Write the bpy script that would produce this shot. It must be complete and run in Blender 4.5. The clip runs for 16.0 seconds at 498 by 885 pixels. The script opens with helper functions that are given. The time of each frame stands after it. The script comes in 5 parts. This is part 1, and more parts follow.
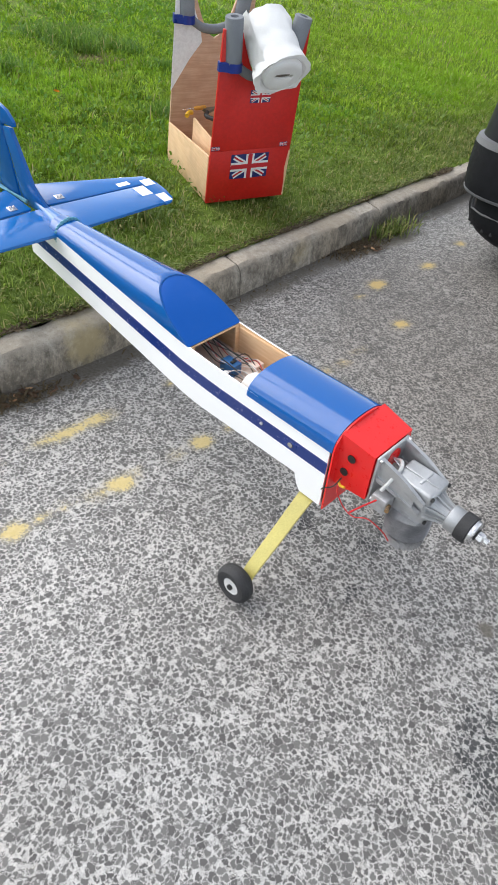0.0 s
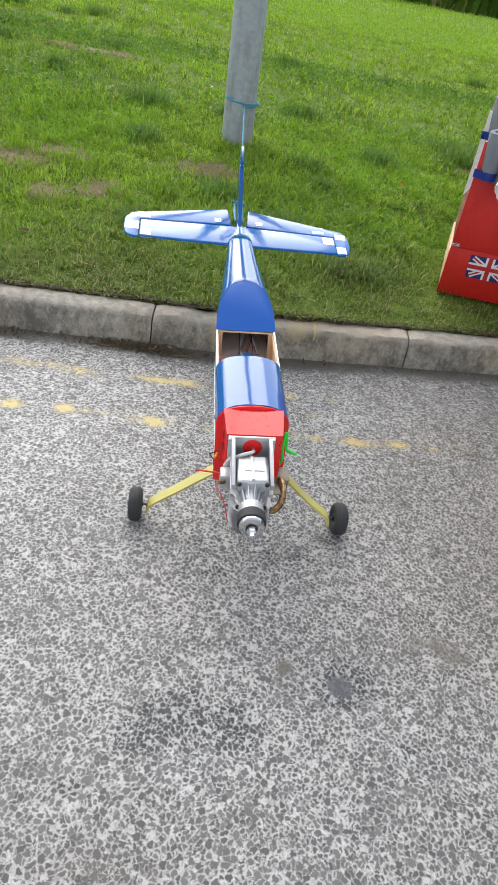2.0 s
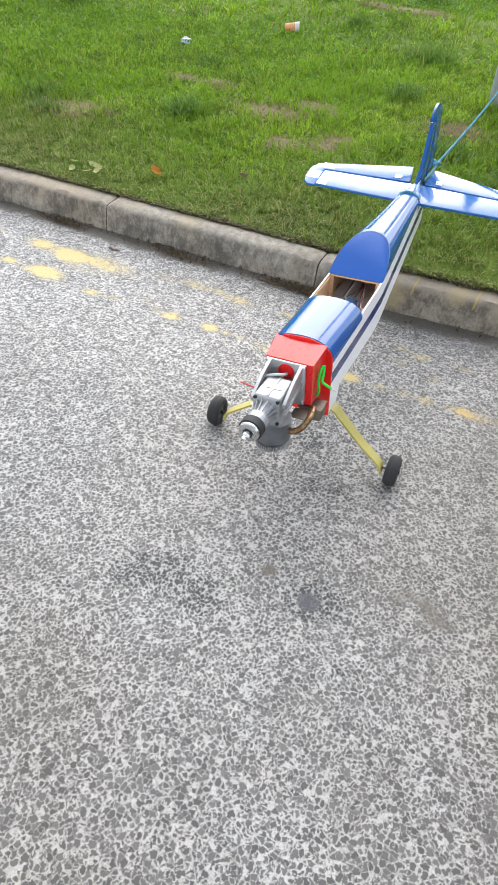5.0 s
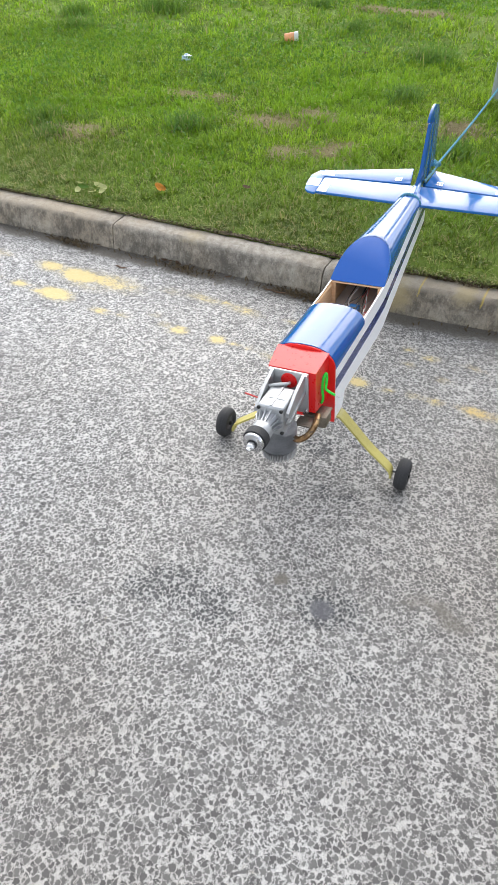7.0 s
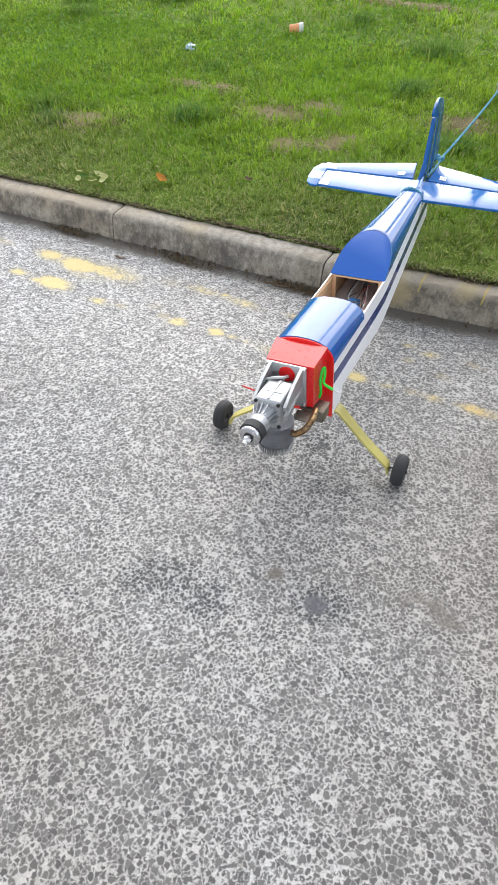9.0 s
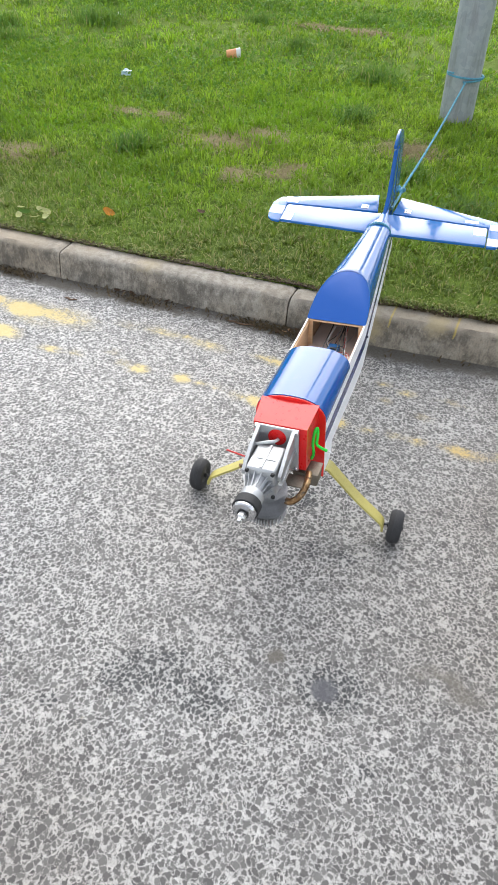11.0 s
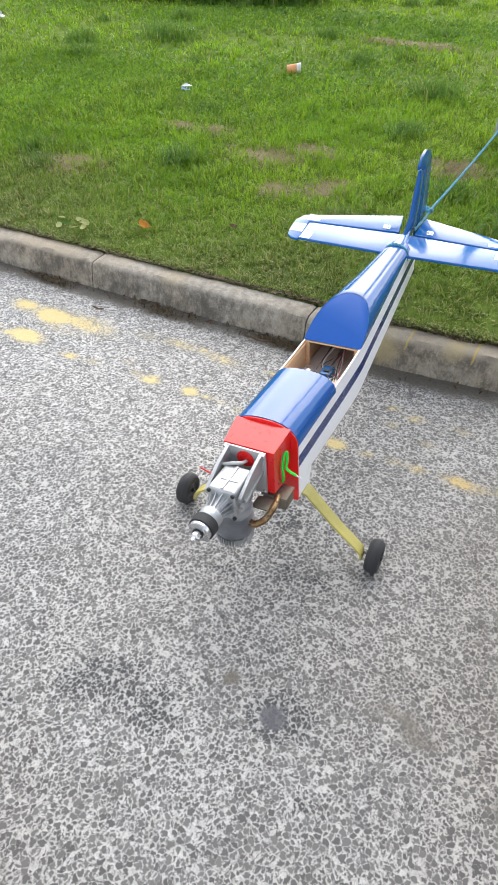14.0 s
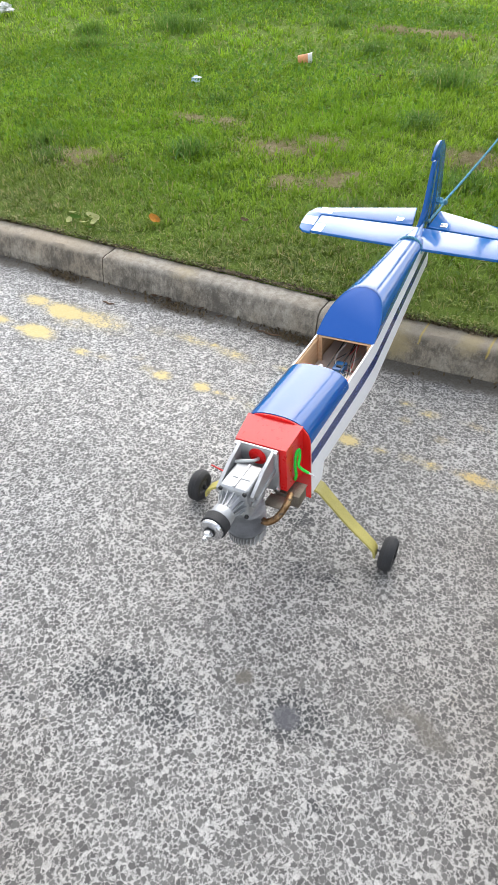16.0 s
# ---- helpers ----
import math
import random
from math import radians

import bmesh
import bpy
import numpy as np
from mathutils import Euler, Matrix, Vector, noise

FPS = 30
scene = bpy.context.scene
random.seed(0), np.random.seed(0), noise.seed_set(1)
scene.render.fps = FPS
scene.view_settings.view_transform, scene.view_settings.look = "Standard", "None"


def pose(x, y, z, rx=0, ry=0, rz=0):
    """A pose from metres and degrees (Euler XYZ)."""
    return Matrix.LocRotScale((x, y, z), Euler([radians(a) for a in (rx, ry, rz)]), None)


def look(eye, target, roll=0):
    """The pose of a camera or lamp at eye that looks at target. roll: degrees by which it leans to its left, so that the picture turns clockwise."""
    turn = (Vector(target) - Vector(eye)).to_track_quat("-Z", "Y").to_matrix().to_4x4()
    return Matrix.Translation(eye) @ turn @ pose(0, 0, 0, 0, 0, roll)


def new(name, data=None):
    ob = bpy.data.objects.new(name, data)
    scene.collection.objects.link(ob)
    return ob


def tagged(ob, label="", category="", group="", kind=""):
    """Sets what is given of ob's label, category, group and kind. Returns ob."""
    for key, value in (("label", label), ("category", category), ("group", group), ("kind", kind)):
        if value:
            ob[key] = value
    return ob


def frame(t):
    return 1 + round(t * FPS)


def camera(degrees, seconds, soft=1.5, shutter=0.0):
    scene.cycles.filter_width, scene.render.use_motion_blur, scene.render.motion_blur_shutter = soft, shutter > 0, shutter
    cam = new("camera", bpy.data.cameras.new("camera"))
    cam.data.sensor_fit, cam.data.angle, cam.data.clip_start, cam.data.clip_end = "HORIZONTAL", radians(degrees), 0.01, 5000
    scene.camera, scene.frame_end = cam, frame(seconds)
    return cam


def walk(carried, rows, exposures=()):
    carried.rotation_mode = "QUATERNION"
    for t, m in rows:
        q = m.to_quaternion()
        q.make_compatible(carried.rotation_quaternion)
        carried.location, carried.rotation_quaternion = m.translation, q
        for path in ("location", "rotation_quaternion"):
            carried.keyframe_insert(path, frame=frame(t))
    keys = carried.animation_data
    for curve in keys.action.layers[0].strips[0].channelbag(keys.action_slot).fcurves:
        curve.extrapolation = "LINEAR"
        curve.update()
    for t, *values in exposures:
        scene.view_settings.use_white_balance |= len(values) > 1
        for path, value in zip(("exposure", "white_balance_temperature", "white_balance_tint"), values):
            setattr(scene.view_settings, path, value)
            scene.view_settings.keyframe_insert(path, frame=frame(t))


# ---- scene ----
cam = camera(42.4, 16.0)
PATH = [
    (0, (-0.482, -1.396, 1.07), (0.621, -0.35, -0.229), 9.1),
    (0.5, (-0.339, -1.591, 1.024), (0.414, -0.189, -0.187), 7.4),
    (1, (-0.161, -1.795, 1.043), (0.434, -0.304, -0.15), 10.9),
    (1.5, (0.02, -1.957, 1.083), (0.386, -0.393, -0.108), 10.5),
    (2, (0.244, -1.991, 1.114), (0.369, -0.397, -0.088), 11.2),
    (2.5, (0.358, -2.027, 1.124), (0.283, -0.493, -0.157), 6.9),
    (3, (0.46, -2.116, 1.122), (0.246, -0.568, -0.126), 5.1),
    (3.5, (0.561, -2.195, 1.164), (0.278, -0.688, -0.12), 6.1),
    (4, (0.642, -2.181, 1.175), (0.31, -0.711, -0.14), 5.1),
    (4.5, (0.735, -2.083, 1.174), (0.14, -0.734, -0.178), 5.4),
    (4.7, (0.772, -2.047, 1.179), (0.129, -0.729, -0.181), 5.4),
    (6.8, (0.822, -2.025, 1.197), (0.1, -0.737, -0.153), 1.1),
    (7, (0.825, -2.022, 1.197), (0.09, -0.736, -0.147), -0.0),
    (7.5, (0.825, -2.023, 1.196), (0.084, -0.746, -0.153), 0.0),
    (8, (0.83, -2.02, 1.199), (0.08, -0.746, -0.148), -0.1),
    (10.3, (0.779, -1.985, 1.177), (0.102, -0.702, -0.199), 2.9),
    (10.5, (0.75, -1.952, 1.178), (0.091, -0.647, -0.187), 2.3),
    (11, (0.662, -1.907, 1.186), (0.078, -0.523, -0.134), 2.5),
    (11.5, (0.622, -1.881, 1.187), (0.104, -0.46, -0.121), 3.2),
    (12, (0.681, -1.843, 1.185), (0.16, -0.44, -0.142), 3.8),
    (12.5, (0.782, -1.792, 1.201), (0.118, -0.453, -0.128), 5.7),
    (13, (0.835, -1.787, 1.203), (0.098, -0.514, -0.153), 2.6),
    (13.5, (0.835, -1.792, 1.204), (0.06, -0.51, -0.121), 0.9),
    (14, (0.83, -1.801, 1.211), (0.053, -0.5, -0.095), 0.8),
    (14.5, (0.829, -1.804, 1.213), (0.043, -0.507, -0.09), 1.3),
    (15, (0.825, -1.804, 1.216), (0.034, -0.518, -0.096), 1.0),
    (15.5, (0.821, -1.794, 1.211), (0.02, -0.516, -0.103), 0.0),
    (16, (0.82, -1.788, 1.208), (0.021, -0.517, -0.114), -0.2),
]
walk(cam, [(t, look(e, g, r)) for t, e, g, r in PATH],
     exposures=[(0.0, 1.05), (1.5, 0.95), (2.5, 1.2), (3.5, 1.25), (7.0, 1.2), (16.0, 1.2)])

# ---- body ----
# overcast sky, pale and even, with a very soft sun
world = bpy.data.worlds.new("overcast_sky")
scene.world = world
world.use_nodes = True
wn = world.node_tree
wn.nodes.clear()
sky = wn.nodes.new("ShaderNodeTexSky")
sky.sky_type = "NISHITA"
sky.sun_disc = False
SUN_EL, SUN_AZ = radians(42), radians(-22)
sky.sun_elevation, sky.sun_rotation = SUN_EL, SUN_AZ
pale = wn.nodes.new("ShaderNodeHueSaturation")
pale.inputs["Saturation"].default_value = 0.33
bg = wn.nodes.new("ShaderNodeBackground")
bg.inputs["Strength"].default_value = 0.15
wo = wn.nodes.new("ShaderNodeOutputWorld")
wn.links.new(sky.outputs["Color"], pale.inputs["Color"])
wn.links.new(pale.outputs["Color"], bg.inputs["Color"])
wn.links.new(bg.outputs["Background"], wo.inputs["Surface"])
sun_data = bpy.data.lights.new("sun", "SUN")
sun_data.energy, sun_data.angle, sun_data.color = 1.3, radians(65), (1.0, 0.97, 0.92)
sun = new("sun", sun_data)
to_sun = Vector((math.sin(SUN_AZ) * math.cos(SUN_EL), math.cos(SUN_AZ) * math.cos(SUN_EL), math.sin(SUN_EL)))
sun.matrix_world = Matrix.Translation((0, 0, 20)) @ to_sun.to_track_quat("Z", "Y").to_matrix().to_4x4()

# ---------------------------------------------------------------- materials


class Nodes:
    """A short way to write node materials."""

    def __init__(self, name):
        self.mat = bpy.data.materials.new(name)
        self.mat.use_nodes = True
        self.tree = self.mat.node_tree
        self.tree.nodes.clear()
        self.out = self.add("ShaderNodeOutputMaterial")
        self.bsdf = self.add("ShaderNodeBsdfPrincipled")
        self.link(self.bsdf.outputs[0], self.out.inputs[0])

    def add(self, kind, **values):
        n = self.tree.nodes.new(kind)
        for k, v in values.items():
            setattr(n, k, v)
        return n

    def link(self, a, b):
        self.tree.links.new(a, b)

    def put(self, socket, value):
        if isinstance(value, bpy.types.NodeSocket):
            self.link(value, socket)
        elif value is not None:
            socket.default_value = (*value, 1) if isinstance(value, tuple) and len(value) == 3 and socket.type == "RGBA" else value

    def coords(self, scale=(1, 1, 1), kind="Object"):
        tc = self.add("ShaderNodeTexCoord")
        mp = self.add("ShaderNodeMapping")
        mp.inputs["Scale"].default_value = scale
        self.link(tc.outputs[kind], mp.inputs["Vector"])
        return mp.outputs[0]

    def noise(self, vec, scale, detail=4, rough=0.6, out="Fac"):
        n = self.add("ShaderNodeTexNoise")
        self.link(vec, n.inputs["Vector"])
        n.inputs["Scale"].default_value, n.inputs["Detail"].default_value, n.inputs["Roughness"].default_value = scale, detail, rough
        return n.outputs[out]

    def voronoi(self, vec, scale, feature="F1", out="Distance", rand=1.0):
        n = self.add("ShaderNodeTexVoronoi", feature=feature)
        self.link(vec, n.inputs["Vector"])
        n.inputs["Scale"].default_value, n.inputs["Randomness"].default_value = scale, rand
        return n.outputs[out]

    def math(self, op, a, b=None, c=None):
        n = self.add("ShaderNodeMath", operation=op)
        for i, v in enumerate((a, b, c)):
            self.put(n.inputs[i], v)
        return n.outputs[0]

    def ramp(self, fac, low, high, a=0.0, b=1.0):
        n = self.add("ShaderNodeMapRange", interpolation_type="SMOOTHSTEP")
        for i, v in enumerate((fac, low, high, a, b)):
            self.put(n.inputs[i], v)
        return n.outputs[0]

    def mix(self, fac, a, b, blend="MIX"):
        n = self.add("ShaderNodeMix", data_type="RGBA", blend_type=blend)
        self.put(n.inputs[0], fac)
        self.put(n.inputs[6], a)
        self.put(n.inputs[7], b)
        return n.outputs[2]

    def bump(self, height, strength=0.3, distance=0.002, normal=None):
        n = self.add("ShaderNodeBump")
        n.inputs["Strength"].default_value, n.inputs["Distance"].default_value = strength, distance
        self.put(n.inputs["Height"], height)
        if normal is not None:
            self.link(normal, n.inputs["Normal"])
        return n.outputs[0]

    def set(self, color=None, rough=None, metal=None, normal=None, **more):
        b = self.bsdf.inputs
        self.put(b["Base Color"], color)
        self.put(b["Roughness"], rough)
        self.put(b["Metallic"], metal)
        self.put(b["Normal"], normal)
        for k, v in more.items():
            self.put(b[k.replace("_", " ")], v)
        return self.mat


def plain(name, color, rough=0.5, metal=0.0, vary=0.12, scale=30.0, bump=0.1, coat=0.0, dist=0.0006, spec=0.5):
    """Colour with uneven tone, uneven gloss and fine relief."""
    n = Nodes(name)
    v = n.coords()
    big, fine = n.noise(v, scale * 0.2, 3), n.noise(v, scale * 6, 4)
    tone = n.math("ADD", n.math("MULTIPLY", big, 0.6), n.math("MULTIPLY", fine, 0.4))
    dark = tuple(c * (1 - vary * 1.6) for c in color)
    light = tuple(min(1, c * (1 + vary)) for c in color)
    col = n.mix(n.ramp(tone, 0.3, 0.7), dark, light)
    return n.set(col, n.ramp(big, 0.3, 0.7, max(0.02, rough - 0.08), min(1, rough + 0.1)), metal, n.bump(fine, bump, dist), Coat_Weight=coat, Coat_Roughness=0.08, Specular_IOR_Level=spec)


def road_material():
    n = Nodes("worn_surface_dressing")
    v = n.coords()
    warp = n.noise(v, 150, 4, 0.75, "Color")
    vm = n.add("ShaderNodeVectorMath", operation="MULTIPLY_ADD")
    n.link(warp, vm.inputs[0])
    vm.inputs[1].default_value = (0.019, 0.019, 0)
    n.link(v, vm.inputs[2])
    vv = vm.outputs[0]
    big, mid, fine = n.noise(v, 1.1, 4, 0.6), n.noise(v, 7, 4, 0.65), n.noise(v, 420, 3, 0.7)

    ragged = n.noise(v, 135, 4, 0.65)

    def chips(scale, low_a, low_b, soft, rag):
        d = n.math("ADD", n.voronoi(vv, scale, "DISTANCE_TO_EDGE"), n.math("MULTIPLY", n.math("SUBTRACT", ragged, 0.5), rag))
        sep = n.add("ShaderNodeSeparateColor")
        n.link(n.voronoi(vv, scale, "F1", "Color"), sep.inputs[0])
        low = n.math("ADD", n.ramp(sep.outputs[0], 0.0, 1.0, low_a, low_b), n.ramp(mid, 0.3, 0.7, 0.012, -0.015))
        return n.ramp(d, low, n.math("ADD", low, soft)), sep.outputs[1]

    stone, rnd2 = chips(96, 0.0, 0.125, 0.05, 0.21)
    small, rnd3 = chips(215, 0.05, 0.36, 0.12, 0.24)
    stone_col = n.mix(rnd2, (0.042, 0.041, 0.040), (0.150, 0.147, 0.143))
    stone_col = n.mix(n.math("MULTIPLY", fine, 0.45), stone_col, (0.19, 0.186, 0.18))
    grit = n.mix(n.ramp(fine, 0.3, 0.7), (0.41, 0.405, 0.394), (0.66, 0.651, 0.634))
    grit = n.mix(n.math("MULTIPLY", small, 0.5), grit, n.mix(rnd3, (0.14, 0.137, 0.133), (0.27, 0.265, 0.257)))
    grit = n.mix(n.ramp(n.noise(v, 48, 4, 0.7), 0.38, 0.58, 0.28, 0.0), grit, (0.19, 0.186, 0.18))
    col = n.mix(stone, grit, stone_col)
    tan = n.ramp(n.noise(v, 0.55, 3), 0.42, 0.62, 0.0, 0.16)
    col = n.mix(tan, col, n.mix(1.0, col, (1.0, 0.88, 0.74), "MULTIPLY"))
    # broad tone: paler round the yellow lines, darker brown at right and in front
    tone_at = n.math("ADD", n.add("ShaderNodeAttribute", attribute_name="wear_and_tone").outputs["Fac"], n.math("MULTIPLY", n.math("SUBTRACT", n.noise(v, 3.0, 4, 0.65), 0.5), 0.7))
    col = n.mix(n.ramp(tone_at, 0.05, 0.85, 0.0, 1.0), col, n.mix(1.0, col, (1.22, 1.22, 1.225), "MULTIPLY"))
    col = n.mix(n.ramp(tone_at, -0.05, -0.85, 0.0, 0.75), col, n.mix(1.0, col, (0.66, 0.61, 0.56), "MULTIPLY"))
    col = n.mix(n.ramp(big, 0.35, 0.65, 0.0, 0.2), col, n.mix(0.5, col, (0.10, 0.097, 0.09)))
    at = n.add("ShaderNodeAttribute", attribute_name="marks")
    mk = n.add("ShaderNodeSeparateColor")
    n.link(at.outputs["Color"], mk.inputs[0])
    # worn yellow paint sits on the high parts
    wear_and_tone = n.math("ADD", n.math("ADD", n.math("MULTIPLY", n.noise(v, 26, 5, 0.7), 0.7), n.math("MULTIPLY", n.noise(v, 140, 5, 0.8), 0.9)), n.math("MULTIPLY", stone, -0.10))
    paint = n.ramp(n.math("ADD", n.math("MULTIPLY", mk.outputs[0], 0.9), wear_and_tone), 1.16, 1.34, 0.0, 0.85)
    faint = n.ramp(n.math("ADD", n.math("MULTIPLY", mk.outputs[0], 0.9), wear_and_tone), 0.84, 1.24, 0.0, 0.5)
    col = n.mix(faint, col, (0.47, 0.40, 0.24))
    yellow = n.mix(n.noise(v, 90, 3), (0.60, 0.46, 0.15), (0.74, 0.60, 0.27))
    col = n.mix(paint, col, yellow)
    col = n.mix(n.math("MULTIPLY", n.math("MAXIMUM", paint, faint), n.ramp(tone_at, 0.3, -0.4, 0.0, 0.8)), col, n.mix(1.0, col, (0.80, 0.66, 0.48), "MULTIPLY"))
    # oil, dirt and dark patches: stones blacken, a full puddle hides the grit too
    oil_dark = n.ramp(n.math("ADD", mk.outputs[1], n.math("MULTIPLY", n.math("SUBTRACT", n.noise(v, 34, 5, 0.8), 0.5), 1.3)), 0.30, 0.50, 0, 1.0)
    col = n.mix(n.math("MULTIPLY", n.math("MULTIPLY", oil_dark, stone), 0.95), col, n.mix(rnd2, (0.016, 0.016, 0.018), (0.05, 0.05, 0.052)))
    col = n.mix(n.math("MULTIPLY", oil_dark, 0.18), col, (0.09, 0.098, 0.097))
    puddle = n.ramp(n.math("ADD", mk.outputs[1], n.math("MULTIPLY", n.math("SUBTRACT", n.noise(v, 75, 5, 0.8), 0.5), 1.0)), 1.0, 1.2, 0, 0.88)
    col = n.mix(puddle, col, n.mix(fine, (0.055, 0.056, 0.066), (0.11, 0.112, 0.125)))
    soil = n.ramp(n.math("ADD", mk.outputs[2], n.math("MULTIPLY", n.math("SUBTRACT", n.noise(v, 16, 4, 0.7), 0.5), 1.1)), 0.2, 0.8, 0, 0.92)
    col = n.mix(soil, col, n.mix(n.noise(v, 130, 3), (0.075, 0.066, 0.052), (0.19, 0.170, 0.140)))
    h = n.math("ADD", n.math("MULTIPLY", stone, 0.8), n.math("MULTIPLY", fine, 0.25))
    return n.set(col, n.ramp(fine, 0.2, 0.8, 0.46, 0.72), 0.0, n.bump(h, 0.6, 0.0035), Specular_IOR_Level=0.5)


def concrete_material():
    n = Nodes("weathered_kerb_concrete")
    v = n.coords()
    info = n.add("ShaderNodeObjectInfo")
    big, mid, fine = n.noise(v, 6, 7, 0.7), n.noise(v, 38, 8, 0.75), n.noise(v, 300, 4, 0.75)
    col = n.mix(n.ramp(mid, 0.3, 0.7), (0.24, 0.215, 0.18), (0.53, 0.49, 0.425))
    col = n.mix(n.ramp(n.noise(v, 2.3, 3), 0.36, 0.62, 0.1, 0.7), col, (0.46, 0.37, 0.26))
    col = n.mix(n.math("MULTIPLY", info.outputs["Random"], 0.25), col, (0.36, 0.34, 0.30))
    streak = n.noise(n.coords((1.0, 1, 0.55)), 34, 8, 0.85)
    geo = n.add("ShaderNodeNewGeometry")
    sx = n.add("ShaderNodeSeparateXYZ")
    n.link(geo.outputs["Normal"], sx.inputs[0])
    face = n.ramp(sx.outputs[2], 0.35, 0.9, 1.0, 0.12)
    # grime streaks, with upright faces coloured darker than the tops
    face_dark = n.math("MULTIPLY", n.ramp(n.math("ADD", n.math("MULTIPLY", streak, 0.55), n.math("MULTIPLY", big, 0.5)), 0.42, 0.62), face)
    col = n.mix(n.math("MULTIPLY", face_dark, 0.86), col, (0.085, 0.074, 0.060))
    col = n.mix(n.ramp(fine, 0.56, 0.75, 0, 0.55), col, (0.60, 0.58, 0.53))
    col = n.mix(n.ramp(n.noise(v, 420, 2), 0.58, 0.72, 0, 0.65), col, (0.09, 0.09, 0.085))
    at = n.add("ShaderNodeAttribute", attribute_name="marks")
    mk = n.add("ShaderNodeSeparateColor")
    n.link(at.outputs["Color"], mk.inputs[0])
    ochre = n.ramp(n.math("ADD", mk.outputs[1], n.noise(v, 40, 6, 0.75)), 0.75, 1.45, 0.0, 0.6)
    col = n.mix(ochre, col, (0.50, 0.40, 0.21))
    paint = n.ramp(n.math("ADD", mk.outputs[0], n.noise(v, 60, 6, 0.85)), 1.2, 1.5, 0.0, 0.8)
    col = n.mix(paint, col, (0.62, 0.45, 0.10))
    h = n.math("ADD", n.math("MULTIPLY", mid, 0.5), n.math("MULTIPLY", fine, 0.35))
    return n.set(col, 0.9, 0.0, n.bump(h, 0.9, 0.005))


def lawn_material():
    n = Nodes("lawn_soil_and_thatch")
    v = n.coords()
    big, mid, fine = n.noise(v, 1.3, 4), n.noise(v, 14, 4, 0.7), n.noise(v, 180, 4, 0.7)
    col = n.mix(n.ramp(mid, 0.3, 0.7), (0.09, 0.155, 0.020), (0.16, 0.26, 0.035))
    col = n.mix(n.ramp(fine, 0.3, 0.75), col, (0.16, 0.20, 0.05))
    at = n.add("ShaderNodeAttribute", attribute_name="bare")
    bare = n.ramp(n.math("ADD", at.outputs["Fac"], n.math("MULTIPLY", n.math("SUBTRACT", mid, 0.5), 0.8)), 0.3, 0.7)
    soil = n.mix(fine, (0.22, 0.17, 0.115), (0.50, 0.42, 0.31))
    col = n.mix(bare, col, soil)
    return n.set(col, 0.95, 0.0, n.bump(n.math("ADD", mid, fine), 0.8, 0.01), Specular_IOR_Level=0.08)


def blade_material(name, a, b, c, dry=1.0, fresh=True):
    """Leaf blades: tone by blade and by tuft, some dry; part of the light passes through."""
    n = Nodes(name)
    geo = n.add("ShaderNodeNewGeometry")
    tuft = n.add("ShaderNodeAttribute", attribute_name="tuft").outputs["Fac"]
    v = n.coords()
    r = geo.outputs["Random Per Island"]
    mixed = n.math("ADD", n.math("MULTIPLY", r, 0.45), n.math("MULTIPLY", tuft, 0.55))
    col = n.mix(n.ramp(mixed, 0.1, 0.9), a, b)
    col = n.mix(n.ramp(n.noise(v, 1.6, 3), 0.38, 0.66, 0, 0.65), col, c)
    col = n.mix(n.ramp(n.noise(v, 6.5, 4, 0.7), 0.46, 0.70, 0, 0.6), col, n.mix(r, a, (0.38, 0.48, 0.045) if dry else b))
    col = n.mix(n.ramp(n.noise(v, 0.8, 3), 0.50, 0.68, 0, 0.35), col, a)
    worn = n.add("ShaderNodeAttribute", attribute_name="trodden").outputs["Fac"]
    col = n.mix(n.math("MULTIPLY", worn, 0.75 if fresh else 0.0), col, n.mix(r, (0.085, 0.105, 0.045), (0.30, 0.31, 0.15)))
    col = n.mix(n.ramp(n.math("ADD", r, n.math("MULTIPLY", worn, 0.14)), 0.94, 0.98, 0.0, dry), col, (0.44, 0.38, 0.18))
    m = n.set(col, 0.6, 0.0, None, Specular_IOR_Level=0.2)
    tr = n.add("ShaderNodeBsdfTranslucent")
    n.link(n.mix(0.5, col, (0.27, 0.4, 0.02)) if fresh else col, tr.inputs["Color"])
    mx = n.add("ShaderNodeMixShader")
    mx.inputs[0].default_value = 0.35
    n.link(n.bsdf.outputs[0], mx.inputs[1])
    n.link(tr.outputs[0], mx.inputs[2])
    n.link(mx.outputs[0], n.out.inputs[0])
    return m


def film_material(name, color, rough=0.12, wrinkle=0.12, spec=0.5, coat=0.0, dusty=0.5):
    """Iron-on covering film: glossy, slightly slack and dusty."""
    n = Nodes(name)
    v = n.coords()
    soft, fine = n.noise(v, 9, 3, 0.5), n.noise(v, 70, 4, 0.7)
    dust = n.ramp(n.noise(v, 26, 5, 0.75), 0.5, 0.85, 0.0, 0.12)
    col = n.mix(n.math("MULTIPLY", dust, dusty), color, (0.5, 0.5, 0.5))
    return n.set(col, n.ramp(fine, 0.3, 0.75, rough, rough + 0.14), 0.0, n.bump(n.math("ADD", soft, n.math("MULTIPLY", fine, 0.12)), wrinkle, 0.006), Specular_IOR_Level=spec, Coat_Weight=coat, Coat_Roughness=0.06)


